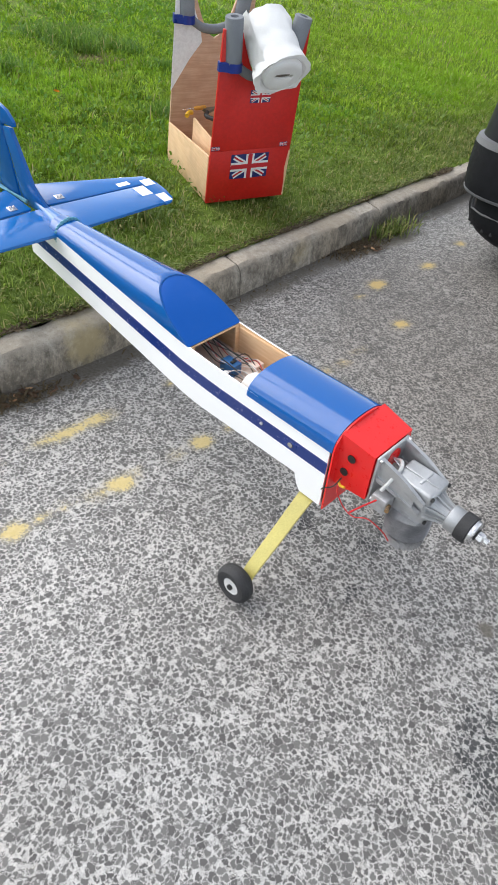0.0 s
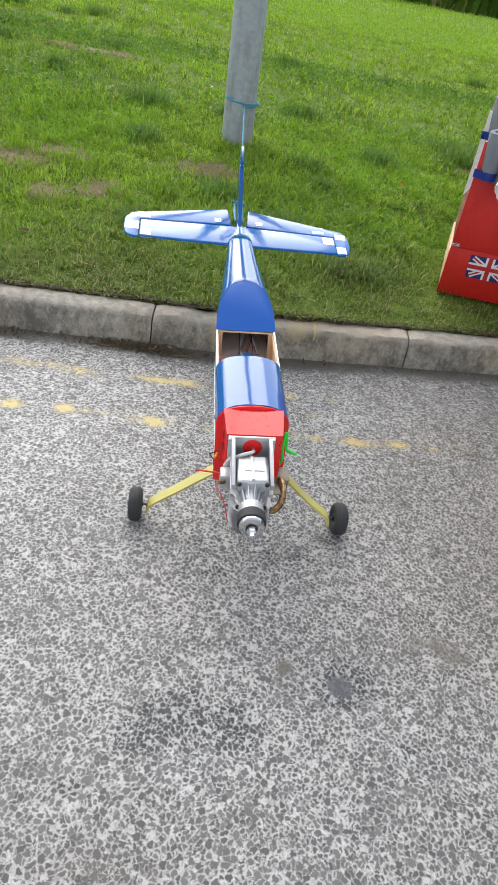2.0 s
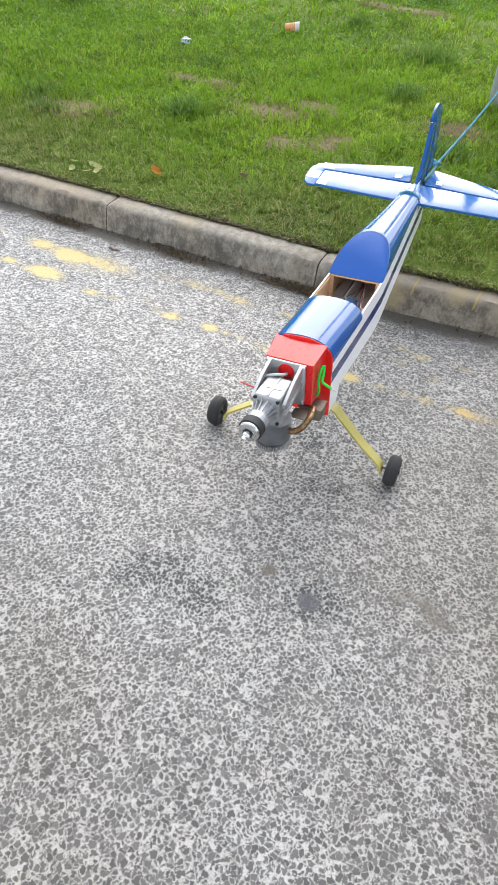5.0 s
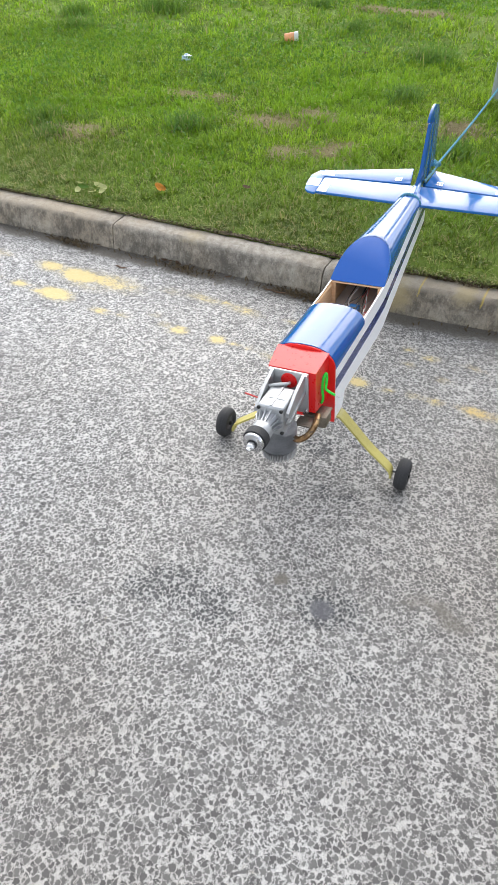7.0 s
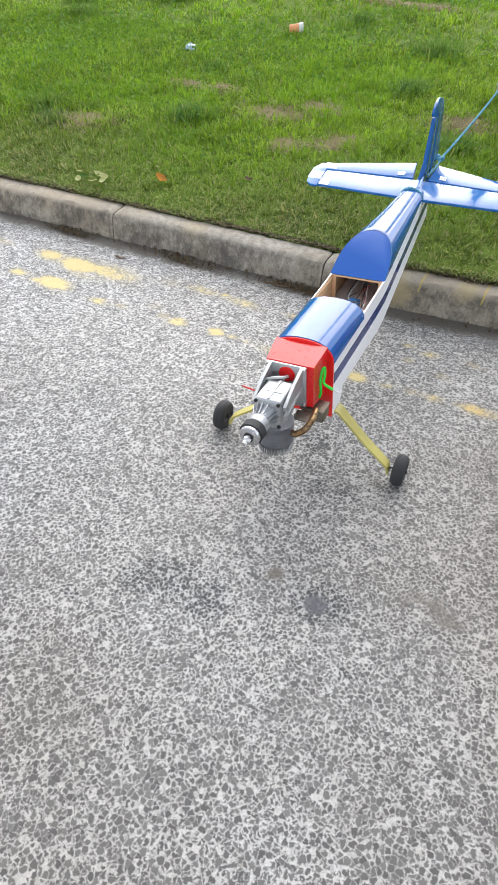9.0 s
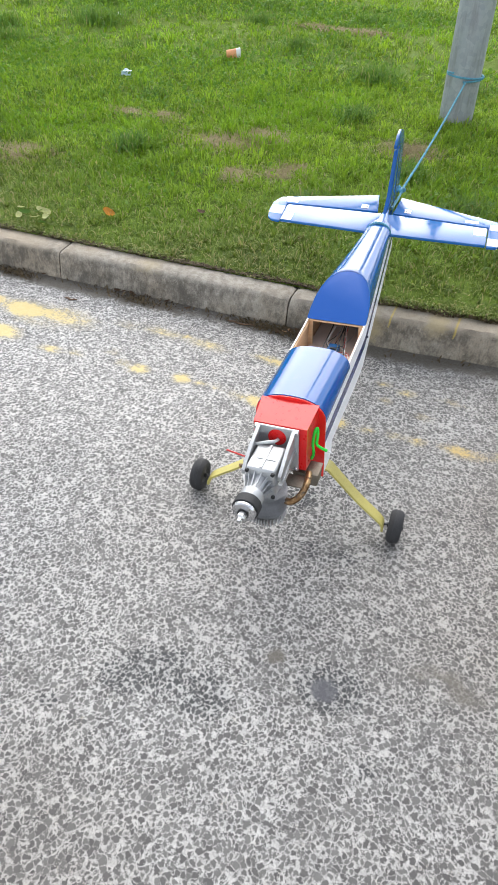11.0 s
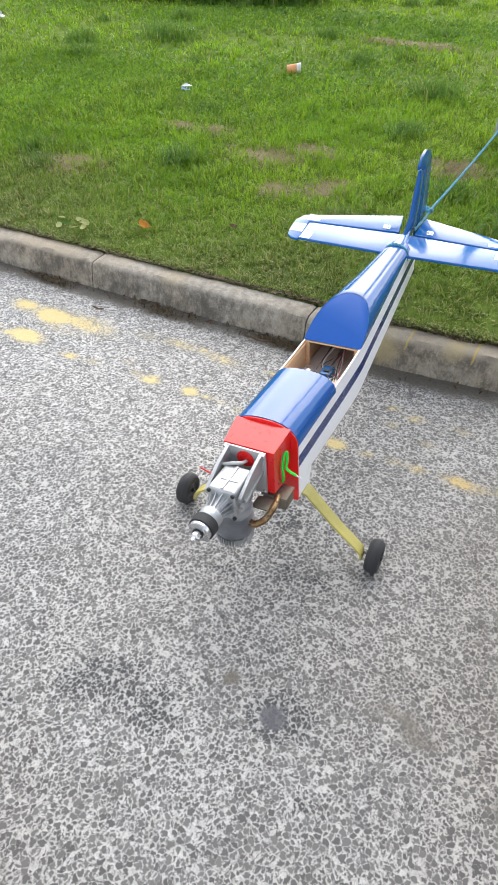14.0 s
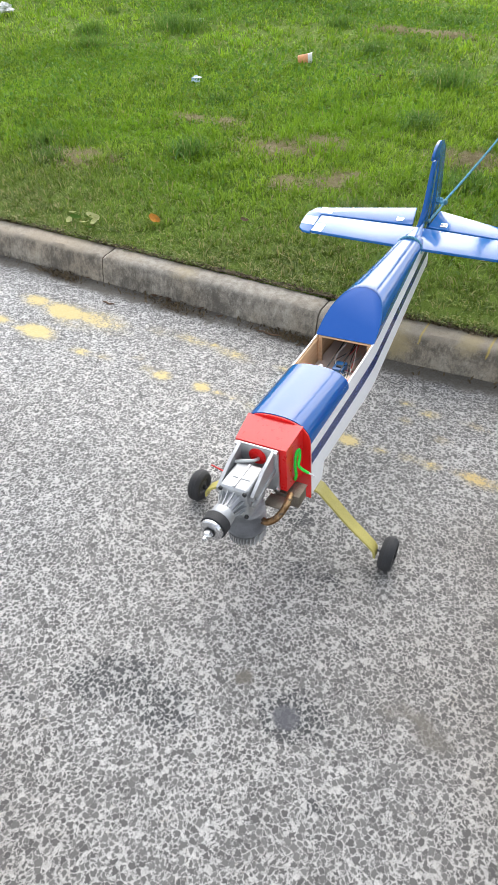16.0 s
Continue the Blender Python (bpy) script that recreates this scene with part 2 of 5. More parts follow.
def wood_material(name, a, b, stretch=(2.0, 2.0, 24.0)):
    n = Nodes(name)
    v = n.coords(stretch)
    g1, g2 = n.noise(v, 6, 5, 0.65), n.noise(n.coords(), 9, 3)
    col = n.mix(n.ramp(g1, 0.3, 0.7), a, b)
    col = n.mix(n.ramp(g2, 0.35, 0.75, 0, 0.35), col, tuple(x * 0.6 for x in a))
    return n.set(col, 0.6, 0.0, n.bump(g1, 0.2, 0.001))


def burnt_metal(name):
    """Brass-brown pipe with rusty streaks and black soot."""
    n = Nodes(name)
    v = n.coords()
    a, b, c = n.noise(v, 30, 5, 0.75), n.noise(v, 55, 4, 0.7), n.noise(v, 300, 3, 0.7)
    col = n.mix(n.ramp(a, 0.35, 0.6), (0.20, 0.11, 0.05), (0.50, 0.33, 0.17))
    col = n.mix(n.ramp(b, 0.5, 0.62, 0, 0.85), col, (0.055, 0.042, 0.032))
    col = n.mix(n.ramp(c, 0.6, 0.72, 0, 0.3), col, (0.60, 0.46, 0.30))
    return n.set(col, n.ramp(b, 0.45, 0.65, 0.3, 0.7), n.ramp(b, 0.5, 0.62, 0.9, 0.2), n.bump(c, 0.5, 0.001))


def galvanised_material():
    n = Nodes("dull_galvanised_steel")
    v = n.coords()
    sp, big, st = n.voronoi(v, 45, "F1", "Color"), n.noise(v, 3.5, 4), n.noise(n.coords((1, 1, 0.15)), 22, 4, 0.7)
    sep = n.add("ShaderNodeSeparateColor")
    n.link(sp, sep.inputs[0])
    col = n.mix(sep.outputs[0], (0.30, 0.335, 0.36), (0.37, 0.40, 0.425))
    col = n.mix(n.ramp(st, 0.45, 0.75, 0, 0.6), col, (0.17, 0.17, 0.165))
    col = n.mix(n.ramp(big, 0.5, 0.75, 0, 0.5), col, (0.45, 0.45, 0.44))
    return n.set(col, n.ramp(big, 0.3, 0.7, 0.5, 0.75), 0.35, n.bump(st, 0.2, 0.001))


M_ROAD, M_KERB, M_LAWN, M_GALV = road_material(), concrete_material(), lawn_material(), galvanised_material()
M_BLADE = blade_material("grass_blade", (0.060, 0.135, 0.020), (0.46, 0.66, 0.060), (0.30, 0.55, 0.030))
M_FARGRASS = blade_material("distant_grass_blade", (0.13, 0.27, 0.025), (0.40, 0.60, 0.050), (0.30, 0.52, 0.030), 0.0)
M_TUFT = blade_material("tussock_blade", (0.05, 0.125, 0.028), (0.18, 0.34, 0.065), (0.13, 0.28, 0.055))
M_CLOVER = blade_material("clover_leaf", (0.06, 0.15, 0.02), (0.15, 0.30, 0.04), (0.12, 0.28, 0.03), 0.0)
M_STRAW = blade_material("dry_straw", (0.30, 0.24, 0.12), (0.50, 0.43, 0.24), (0.38, 0.32, 0.17), 0.0, False)
M_THATCH = blade_material("brown_thatch", (0.060, 0.046, 0.030), (0.23, 0.175, 0.105), (0.14, 0.105, 0.060), 0.0, False)
M_HEDGE = blade_material("hedge_leaf", (0.05, 0.11, 0.015), (0.14, 0.25, 0.04), (0.09, 0.19, 0.025))
M_BLUE = film_material("blue_covering_film", (0.002, 0.092, 0.345), 0.07, 0.16, spec=0.45, coat=0.3, dusty=0.2)
M_BLUEDULL = film_material("blue_film_flat_panel", (0.002, 0.080, 0.37), 0.4, 0.05, spec=0.2, dusty=0.1)
M_STAB = film_material("blue_tail_film", (0.003, 0.135, 0.45), 0.07, 0.2, spec=0.65, coat=0.15, dusty=0.3)
M_NAVY = film_material("navy_trim_film", (0.012, 0.035, 0.19), 0.16)
M_WHITE = film_material("white_covering_film", (0.93, 0.935, 0.94), 0.38, 0.03, spec=0.35, dusty=0.0)
M_RED = film_material("red_painted_cowl", (0.80, 0.014, 0.014), 0.26, 0.05, coat=0.35, dusty=0.0)
M_PLY = wood_material("birch_plywood", (0.70, 0.45, 0.25), (0.80, 0.56, 0.34))
M_PLYDARK = wood_material("oiled_brown_plywood", (0.52, 0.31, 0.20), (0.64, 0.42, 0.29))
M_PLYPINK = wood_material("pinkish_brown_plywood", (0.74, 0.60, 0.51), (0.82, 0.69, 0.61))
M_BOXRED = plain("red_gloss_paint", (0.58, 0.018, 0.013), 0.38, 0, 0.12, 14, 0.12)
M_BOXGREY = plain("grey_primer", (0.80, 0.81, 0.82), 0.6, 0, 0.12, 14, 0.1)
M_FOAM = plain("grey_foam_tube", (0.20, 0.215, 0.235), 0.85, 0, 0.12, 60, 0.5, dist=0.002)
M_TAPE = plain("blue_adhesive_tape", (0.012, 0.035, 0.25), 0.35, 0, 0.2, 60, 0.4, dist=0.001)
M_PAPER = plain("white_tissue_paper", (0.84, 0.84, 0.83), 0.95, 0, 0.04, 40, 0.6, dist=0.002)
M_ALLOY = plain("cast_aluminium", (0.52, 0.53, 0.54), 0.42, 0.75, 0.12, 120, 0.5, dist=0.0012)
M_MACH = plain("machined_aluminium", (0.66, 0.66, 0.67), 0.25, 0.95, 0.08, 200, 0.2)
M_FIN = plain("grey_cylinder_casting", (0.50, 0.50, 0.51), 0.45, 0.6, 0.2, 150, 0.3)
M_BLACK = plain("black_rubber", (0.030, 0.030, 0.032), 0.7, 0, 0.3, 90, 0.4, dist=0.001)
M_GEAR = plain("yellow_glass_fibre", (0.50, 0.44, 0.13), 0.45, 0, 0.14, 60, 0.3)
M_BRASS = burnt_metal("heat_stained_exhaust")
M_STEEL = plain("sooty_steel_plate", (0.22, 0.19, 0.15), 0.45, 0.7, 0.3, 60, 0.3)
M_ROPE = plain("blue_polypropylene_rope", (0.10, 0.33, 0.46), 0.6, 0, 0.2, 260, 0.8, dist=0.001)
M_GREEN = plain("bright_green_cord", (0.02, 0.72, 0.05), 0.5, 0, 0.15, 200, 0.5)
M_TUBE = plain("clear_fuel_tube", (0.62, 0.63, 0.62), 0.25, 0, 0.1, 60, 0.1)
M_REDWIRE = plain("red_wire", (0.6, 0.02, 0.02), 0.45)
M_BLKWIRE = plain("black_wire", (0.015, 0.015, 0.015), 0.5)
M_SERVO = plain("blue_plastic", (0.02, 0.13, 0.35), 0.35)
M_WHITEPL = plain("white_plastic", (0.75, 0.75, 0.74), 0.4)
M_GREYPL = plain("dark_grey_plastic", (0.06, 0.06, 0.065), 0.5)
M_ORANGE = plain("orange_leaf", (0.78, 0.36, 0.05), 0.7, 0, 0.3, 60, 0.4, dist=0.002)
M_CUP = plain("faded_orange_print", (0.80, 0.36, 0.17), 0.5, 0, 0.2, 40, 0.2)
M_PALELEAF = plain("pale_dead_leaf", (0.60, 0.62, 0.27), 0.7, 0, 0.25, 60, 0.4, dist=0.002)
M_BROWNLEAF = plain("brown_dead_leaf", (0.17, 0.10, 0.06), 0.8, 0, 0.3, 60, 0.4, dist=0.002)
M_YELLOWPL = plain("yellow_plastic_grip", (0.75, 0.42, 0.02), 0.45)
M_FLAGBLUE = plain("flag_navy", (0.015, 0.025, 0.14), 0.4)
M_FLAGRED = plain("flag_red", (0.55, 0.02, 0.03), 0.4)
M_FLAGWHITE = plain("flag_white", (0.8, 0.8, 0.8), 0.4)
M_CARBLACK = plain("grained_black_bumper", (0.014, 0.015, 0.017), 0.6, 0, 0.2, 200, 0.5, dist=0.001, spec=0.12)
M_CARPAINT = plain("dark_car_paint", (0.014, 0.015, 0.018), 0.4, 0.0, 0.1, 20, 0.05, spec=0.15)
M_CARTRIM = plain("dull_grey_trim", (0.13, 0.135, 0.14), 0.5, 0.2)
M_LENS = plain("dark_lamp_lens", (0.05, 0.05, 0.055), 0.1, 0, 0.1, 20, 0.02, coat=1.0)

# ---------------------------------------------------------------- mesh helpers


def finish(bm, name, mat, smooth=True, angle=35):
    bmesh.ops.recalc_face_normals(bm, faces=bm.faces)
    me = bpy.data.meshes.new(name)
    if smooth:
        lim = math.cos(radians(angle))
        for e in bm.edges:
            e.smooth = len(e.link_faces) == 2 and e.link_faces[0].normal.dot(e.link_faces[1].normal) > lim
        for f in bm.faces:
            f.smooth = True
    bm.to_mesh(me)
    bm.free()
    for m in mat if isinstance(mat, (list, tuple)) else [mat]:
        me.materials.append(m)
    return me


def part(name, bm, mat, parent, label=""):
    ob = new(name, finish(bm, name, mat))
    ob.parent = parent
    return tagged(ob, label)


def thing(name, bm, mat, label, category, m=None, group="", kind=""):
    ob = new(name, finish(bm, name, mat) if bm else None)
    if m is not None:
        ob.matrix_world = m
    return tagged(ob, label, category, group, kind)


def add_box(bm, lo, hi, bevel=0.0, seg=2):
    lo, hi = Vector(lo), Vector(hi)
    made = bmesh.ops.create_cube(bm, size=1.0, matrix=Matrix.Translation((lo + hi) / 2) @ Matrix.Diagonal((*(hi - lo), 1)))
    if bevel:
        es = {e for v in made["verts"] for e in v.link_edges}
        bmesh.ops.bevel(bm, geom=list(es), offset=bevel, segments=seg, affect="EDGES", profile=0.5)
    return bm


def box(lo, hi, bevel=0.0, seg=2):
    return add_box(bmesh.new(), lo, hi, bevel, seg)


def loft(rings, closed=True, caps=True, bm=None):
    """Skin between rings that all have the same number of points."""
    bm = bm or bmesh.new()
    rows = [[bm.verts.new(p) for p in r] for r in rings]
    n = len(rows[0])
    for a, b in zip(rows, rows[1:]):
        for i in range(n if closed else n - 1):
            j = (i + 1) % n
            bm.faces.new((a[i], a[j], b[j], b[i]))
    if caps and closed:
        bm.faces.new(rows[0][::-1])
        bm.faces.new(rows[-1])
    return bm


def frames_along(points):
    pts = [Vector(p) for p in points]
    up, out = None, []
    for i, p in enumerate(pts):
        d = (pts[min(i + 1, len(pts) - 1)] - pts[max(i - 1, 0)]).normalized()
        if up is None:
            up = d.orthogonal().normalized()
        up = (up - d * up.dot(d)).normalized()
        out.append((p, up, d.cross(up)))
    return out


def smooth_path(points, n=8):
    """Catmull-Rom through the points."""
    p = [Vector(q) for q in points]
    p = [p[0] * 2 - p[1]] + p + [p[-1] * 2 - p[-2]]
    out = []
    for i in range(1, len(p) - 2):
        for k in range(n):
            t = k / n
            out.append(0.5 * (2 * p[i] + (p[i + 1] - p[i - 1]) * t + (2 * p[i - 1] - 5 * p[i] + 4 * p[i + 1] - p[i + 2]) * t * t
                              + (3 * p[i] - p[i - 1] - 3 * p[i + 1] + p[i + 2]) * t ** 3))
    return out + [p[-2]]


def tube(points, radius, sides=10, bm=None, flat=1.0):
    rad = radius if isinstance(radius, (list, tuple)) else [radius] * len(points)
    rings = [[p + (u * math.cos(2 * math.pi * k / sides) + v * math.sin(2 * math.pi * k / sides) * flat) * r for k in range(sides)]
             for (p, u, v), r in zip(frames_along(points), rad)]
    return loft(rings, bm=bm)


def lathe(profile, m=None, sides=32, bm=None):
    """A turned body: profile of (along the axis, radius), the axis along local z."""
    m = m or Matrix()
    return loft([[m @ Vector((r * math.cos(2 * math.pi * k / sides), r * math.sin(2 * math.pi * k / sides), z)) for k in range(sides)]
                 for z, r in profile], bm=bm)


def turned(profile, m, mat, name, parent, label="", sides=32):
    return part(name, lathe([(z, max(r, 1e-4)) for z, r in profile], m, sides), mat, parent, label)


def slab(outline, thick, m, bevel=0.0):
    """A flat plate with this outline in local x, y and its thickness along z, about z = 0."""
    bm = loft([[m @ Vector((x, y, -thick / 2)) for x, y in outline], [m @ Vector((x, y, thick / 2)) for x, y in outline]])
    if bevel:
        bmesh.ops.recalc_face_normals(bm, faces=bm.faces)
        es = [e for e in bm.edges if len(e.link_faces) == 2 and e.link_faces[0].normal.dot(e.link_faces[1].normal) < 0.5]
        bmesh.ops.bevel(bm, geom=es, offset=bevel, segments=2, affect="EDGES", profile=0.5)
    return bm


def grid_mesh(name, xs, ys, zf, mat, attrs=()):
    X, Y = np.meshgrid(xs, ys)
    Z = zf(X, Y)
    verts = np.stack([X, Y, Z], -1).reshape(-1, 3)
    nx, ny = len(xs), len(ys)
    i = (np.arange(ny - 1)[:, None] * nx + np.arange(nx - 1)[None, :]).reshape(-1)
    faces = np.stack([i, i + 1, i + nx + 1, i + nx], -1)
    me = bpy.data.meshes.new(name)
    me.from_pydata(verts.tolist(), [], faces.tolist())
    me.polygons.foreach_set("use_smooth", np.ones(len(faces), bool))
    me.materials.append(mat)
    for key, kind, fn in attrs:
        a = me.attributes.new(key, kind, "POINT")
        val = fn(X, Y)
        if kind == "FLOAT_COLOR":
            a.data.foreach_set("color", np.concatenate([val.reshape(-1, 3), np.ones((val.size // 3, 1))], 1).astype(np.float32).reshape(-1))
        else:
            a.data.foreach_set("value", val.astype(np.float32).reshape(-1))
    return new(name, me)


def blob(X, Y, x, y, rx, ry, turn=0.0):
    c, s = math.cos(radians(turn)), math.sin(radians(turn))
    dx, dy = X - x, Y - y
    u, v = (dx * c + dy * s) / rx, (-dx * s + dy * c) / ry
    return np.clip(1.25 - np.sqrt(u * u + v * v) * 0.9, 0, 1)



def noise2(x, y, f, seed):
    r = np.random.default_rng(seed)
    out = np.zeros_like(x)
    for k in range(7):
        a, p, m = r.uniform(0, 6.28), r.uniform(0, 6.28), r.uniform(0.6, 1.6)
        out += np.sin((x * math.cos(a) + y * math.sin(a)) * f * m + p)
    return out / 7


# ---------------------------------------------------------------- road, kerb, lawn


def kerb_y(x):
    """The line of the kerb's upper front edge."""
    x = np.clip(x, -9.0, 10.0)
    return -0.03 + 0.078 * x + 0.08 * np.clip(x - 0.3, 0, 20)


def lawn_z(x, y):
    d = np.clip(y - kerb_y(x), 0, 12)
    h = 0.104 + 0.09 * d / (1 + 0.2 * d) + 0.02 * np.exp(-((x - 0.15) ** 2 + (y - 1.9) ** 2) / 0.12) + 0.012 * np.sin(2.1 * x + 0.7) * np.sin(1.7 * d) * np.clip(d, 0, 1)
    return h + 0.006 * np.sin(9 * x + 3 * y) * np.sin(7 * y - 2 * x) * np.clip((d - 0.15) * 4, 0, 1)


PAINT = [  # worn remains of two yellow lines: x, y, half length, half width, strength
    (-1.22, -0.53, 0.10, 0.03, 0.6), (-1.04, -0.525, 0.05, 0.03, 0.75), (-0.87, -0.518, 0.09, 0.045, 1.0), (-0.94, -0.535, 0.04, 0.02, 0.7), (-0.645, -0.53, 0.05, 0.022, 0.78), (-0.56, -0.515, 0.04, 0.02, 0.5),
    (-0.325, -0.496, 0.040, 0.028, 0.9), (-0.385, -0.49, 0.03, 0.02, 0.6), (-0.18, -0.482, 0.036, 0.028, 0.92), (-0.115, -0.478, 0.03, 0.02, 0.62), (-0.06, -0.475, 0.03, 0.018, 0.5), (-0.45, -0.455, 0.03, 0.018, 0.5),
    (0.079, -0.482, 0.040, 0.03, 0.95), (0.02, -0.48, 0.05, 0.024, 0.55), (0.13, -0.47, 0.03, 0.02, 0.5), (0.326, -0.466, 0.04, 0.03, 0.9), (0.24, -0.47, 0.04, 0.02, 0.45), (0.42, -0.46, 0.03, 0.02, 0.6), (0.50, -0.45, 0.03, 0.02, 0.5),
    (0.56, -0.445, 0.03, 0.025, 0.62), (0.69, -0.435, 0.075, 0.026, 0.74), (0.81, -0.414, 0.05, 0.026, 0.70), (0.92, -0.41, 0.04, 0.02, 0.5), (1.02, -0.39, 0.05, 0.02, 0.4), (1.282, -0.348, 0.045, 0.03, 0.8),
    (-1.30, -0.37, 0.08, 0.03, 0.5), (-1.03, -0.358, 0.08, 0.04, 0.85), (-0.88, -0.362, 0.10, 0.055, 1.05), (-0.79, -0.345, 0.06, 0.04, 0.75), (-0.73, -0.345, 0.15, 0.07, 0.60), (-0.81, -0.425, 0.12, 0.03, 0.42),
    (-0.37, -0.272, 0.10, 0.03, 0.55), (-0.20, -0.275, 0.09, 0.03, 0.6), (-0.50, -0.29, 0.06, 0.03, 0.42), (-0.28, -0.262, 0.03, 0.02, 0.7), (0.06, -0.258, 0.10, 0.026, 0.78), (0.16, -0.252, 0.06, 0.03, 0.72),
    (0.403, -0.218, 0.03, 0.022, 0.6), (0.48, -0.236, 0.04, 0.026, 0.6), (0.43, -0.30, 0.03, 0.02, 0.45), (0.55, -0.33, 0.03, 0.02, 0.45), (0.62, -0.22, 0.05, 0.02, 0.4),
    (1.435, -0.108, 0.055, 0.035, 0.9), (1.765, -0.101, 0.05, 0.03, 0.8), (2.096, -0.029, 0.04, 0.03, 0.7), (1.30, -0.14, 0.04, 0.02, 0.5)]
# oil drips and puddles, plus dark patches under the engine and fuselage
OIL_AND_DARK = [(0.573, -1.264, 0.050, 0.044, 1.5), (0.60, -1.245, 0.09, 0.06, 0.62), (0.365, -1.372, 0.06, 0.055, 0.95), (0.262, -1.368, 0.09, 0.055, 0.80), (0.21, -1.405, 0.06, 0.04, 0.95), (0.293, -1.012, 0.05, 0.025, 0.62), (0.24, -1.0, 0.03, 0.02, 0.5), (0.106, -1.508, 0.05, 0.03, 0.5), (0.28, -1.33, 0.05, 0.035, 0.6), (0.44, -0.95, 0.10, 0.06, 0.42),
       (0.62, -1.05, 0.035, 0.02, 0.5), (1.015, -1.188, 0.05, 0.05, 0.75), (0.69, -1.375, 0.04, 0.03, 0.5), (0.338, -0.80, 0.07, 0.06, 0.55), (0.50, -0.94, 0.05, 0.04, 0.5), (-0.16, -1.34, 0.035, 0.03, 0.5), (-0.15, -0.115, 0.05, 0.015, 0.8), (0.70, -1.62, 0.05, 0.03, 0.4)]
SOIL = [(-0.02, -0.075, 0.24, 0.05, 0.85), (-0.58, -0.125, 0.2, 0.05, 0.85), (-1.17, -0.16, 0.12, 0.04, 0.5), (0.461, -1.236, 0.022, 0.020, 1.2), (0.78, -1.135, 0.08, 0.025, 0.66),
        (0.83, -1.155, 0.05, 0.05, 0.62), (0.73, -1.165, 0.03, 0.02, 0.5), (1.03, -1.19, 0.06, 0.05, 0.7), (1.63, 0.12, 0.13, 0.05, 1.0), (1.80, 0.14, 0.28, 0.06, 0.9)]


def marks(X, Y):
    out = np.zeros(X.shape + (3,))
    for k, rows in enumerate((PAINT, OIL_AND_DARK, SOIL)):
        for x, y, rx, ry, s in rows:
            out[..., k] = np.maximum(out[..., k], blob(X, Y, x, y, rx, ry) * s)
    gutter = np.clip(1.35 - np.abs(Y - kerb_y(X) + 0.03) / 0.075, 0, 1) * (0.80 + 0.10 * np.sin(5 * X) + 0.08 * np.sin(13 * X + 1))
    out[..., 2] = np.maximum(out[..., 2], gutter)
    return out


# one paler patch of road and two darker, browner ones
def wear_and_tone(X, Y):
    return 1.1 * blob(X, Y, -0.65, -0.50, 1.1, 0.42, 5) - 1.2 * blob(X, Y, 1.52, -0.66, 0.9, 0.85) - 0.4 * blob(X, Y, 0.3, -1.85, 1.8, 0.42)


far = [2.6, 3.2, 4.5, 7, 12, 25, 60, 150, 400]
xs = np.concatenate([-np.array(far[::-1]), np.arange(-2.4, 2.41, 0.02), far])
ys = np.concatenate([-np.array(far[::-1]), np.arange(-2.4, 0.5, 0.02), [0.7, 1, 3, 8, 20, 60, 150, 400]])
road = tagged(grid_mesh("road", xs, ys, lambda X, Y: 0.0 * X, M_ROAD, [("marks", "FLOAT_COLOR", marks), ("wear_and_tone", "FLOAT", wear_and_tone)]),
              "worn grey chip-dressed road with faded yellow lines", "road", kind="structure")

BARE = [(-0.86, 1.14, 0.12, 0.08), (-0.70, 1.27, 0.10, 0.06), (-0.40, 0.925, 0.06, 0.07), (-0.60, 0.80, 0.05, 0.05), (-1.72, 0.56, 0.12, 0.05), (-1.62, 0.63, 0.08, 0.04), (0.05, 1.38, 0.09, 0.07), (1.61, 2.22, 0.10, 0.05), (-1.12, 3.84, 0.22, 0.07),
        (-1.50, 1.30, 0.07, 0.03), (-1.27, 1.33, 0.05, 0.04)]


def bare(X, Y):
    out = np.clip(1 - (Y - 0.08 - kerb_y(X)) / 0.05, 0, 1) * 0.3
    for x, y, rx, ry in BARE:
        out = np.maximum(out, blob(X, Y, x, y, rx * 1.3, ry * 1.3) * np.clip(0.95 + 1.1 * noise2(X, Y, 28.0, 21) + 0.6 * noise2(X, Y, 70.0, 22), 0, 1))
    return out


lx = np.concatenate([-np.array([150, 60, 25, 14, 10, 8]), np.arange(-7, 4.6, 0.05), [5, 7, 10, 15, 25, 60, 150]])
ly = np.concatenate([np.arange(0.080, 3.0, 0.04), np.arange(3.0, 9.5, 0.12), [10, 12, 16, 25, 60, 150]])
lawn = tagged(grid_mesh("lawn", lx, ly, lambda X, Y: lawn_z(X, Y + kerb_y(X)), M_LAWN, [("bare", "FLOAT", lambda X, Y: bare(X, Y + kerb_y(X)))]),
              "green mown grass verge with bare patches", "lawn", kind="structure")
# the lawn's front edge follows the kerb's bend
for v in lawn.data.vertices:
    v.co.y += float(kerb_y(v.co.x))


# kerb stones
kerb = tagged(new("kerb"), "row of weathered grey concrete kerb stones", "kerb", kind="structure")


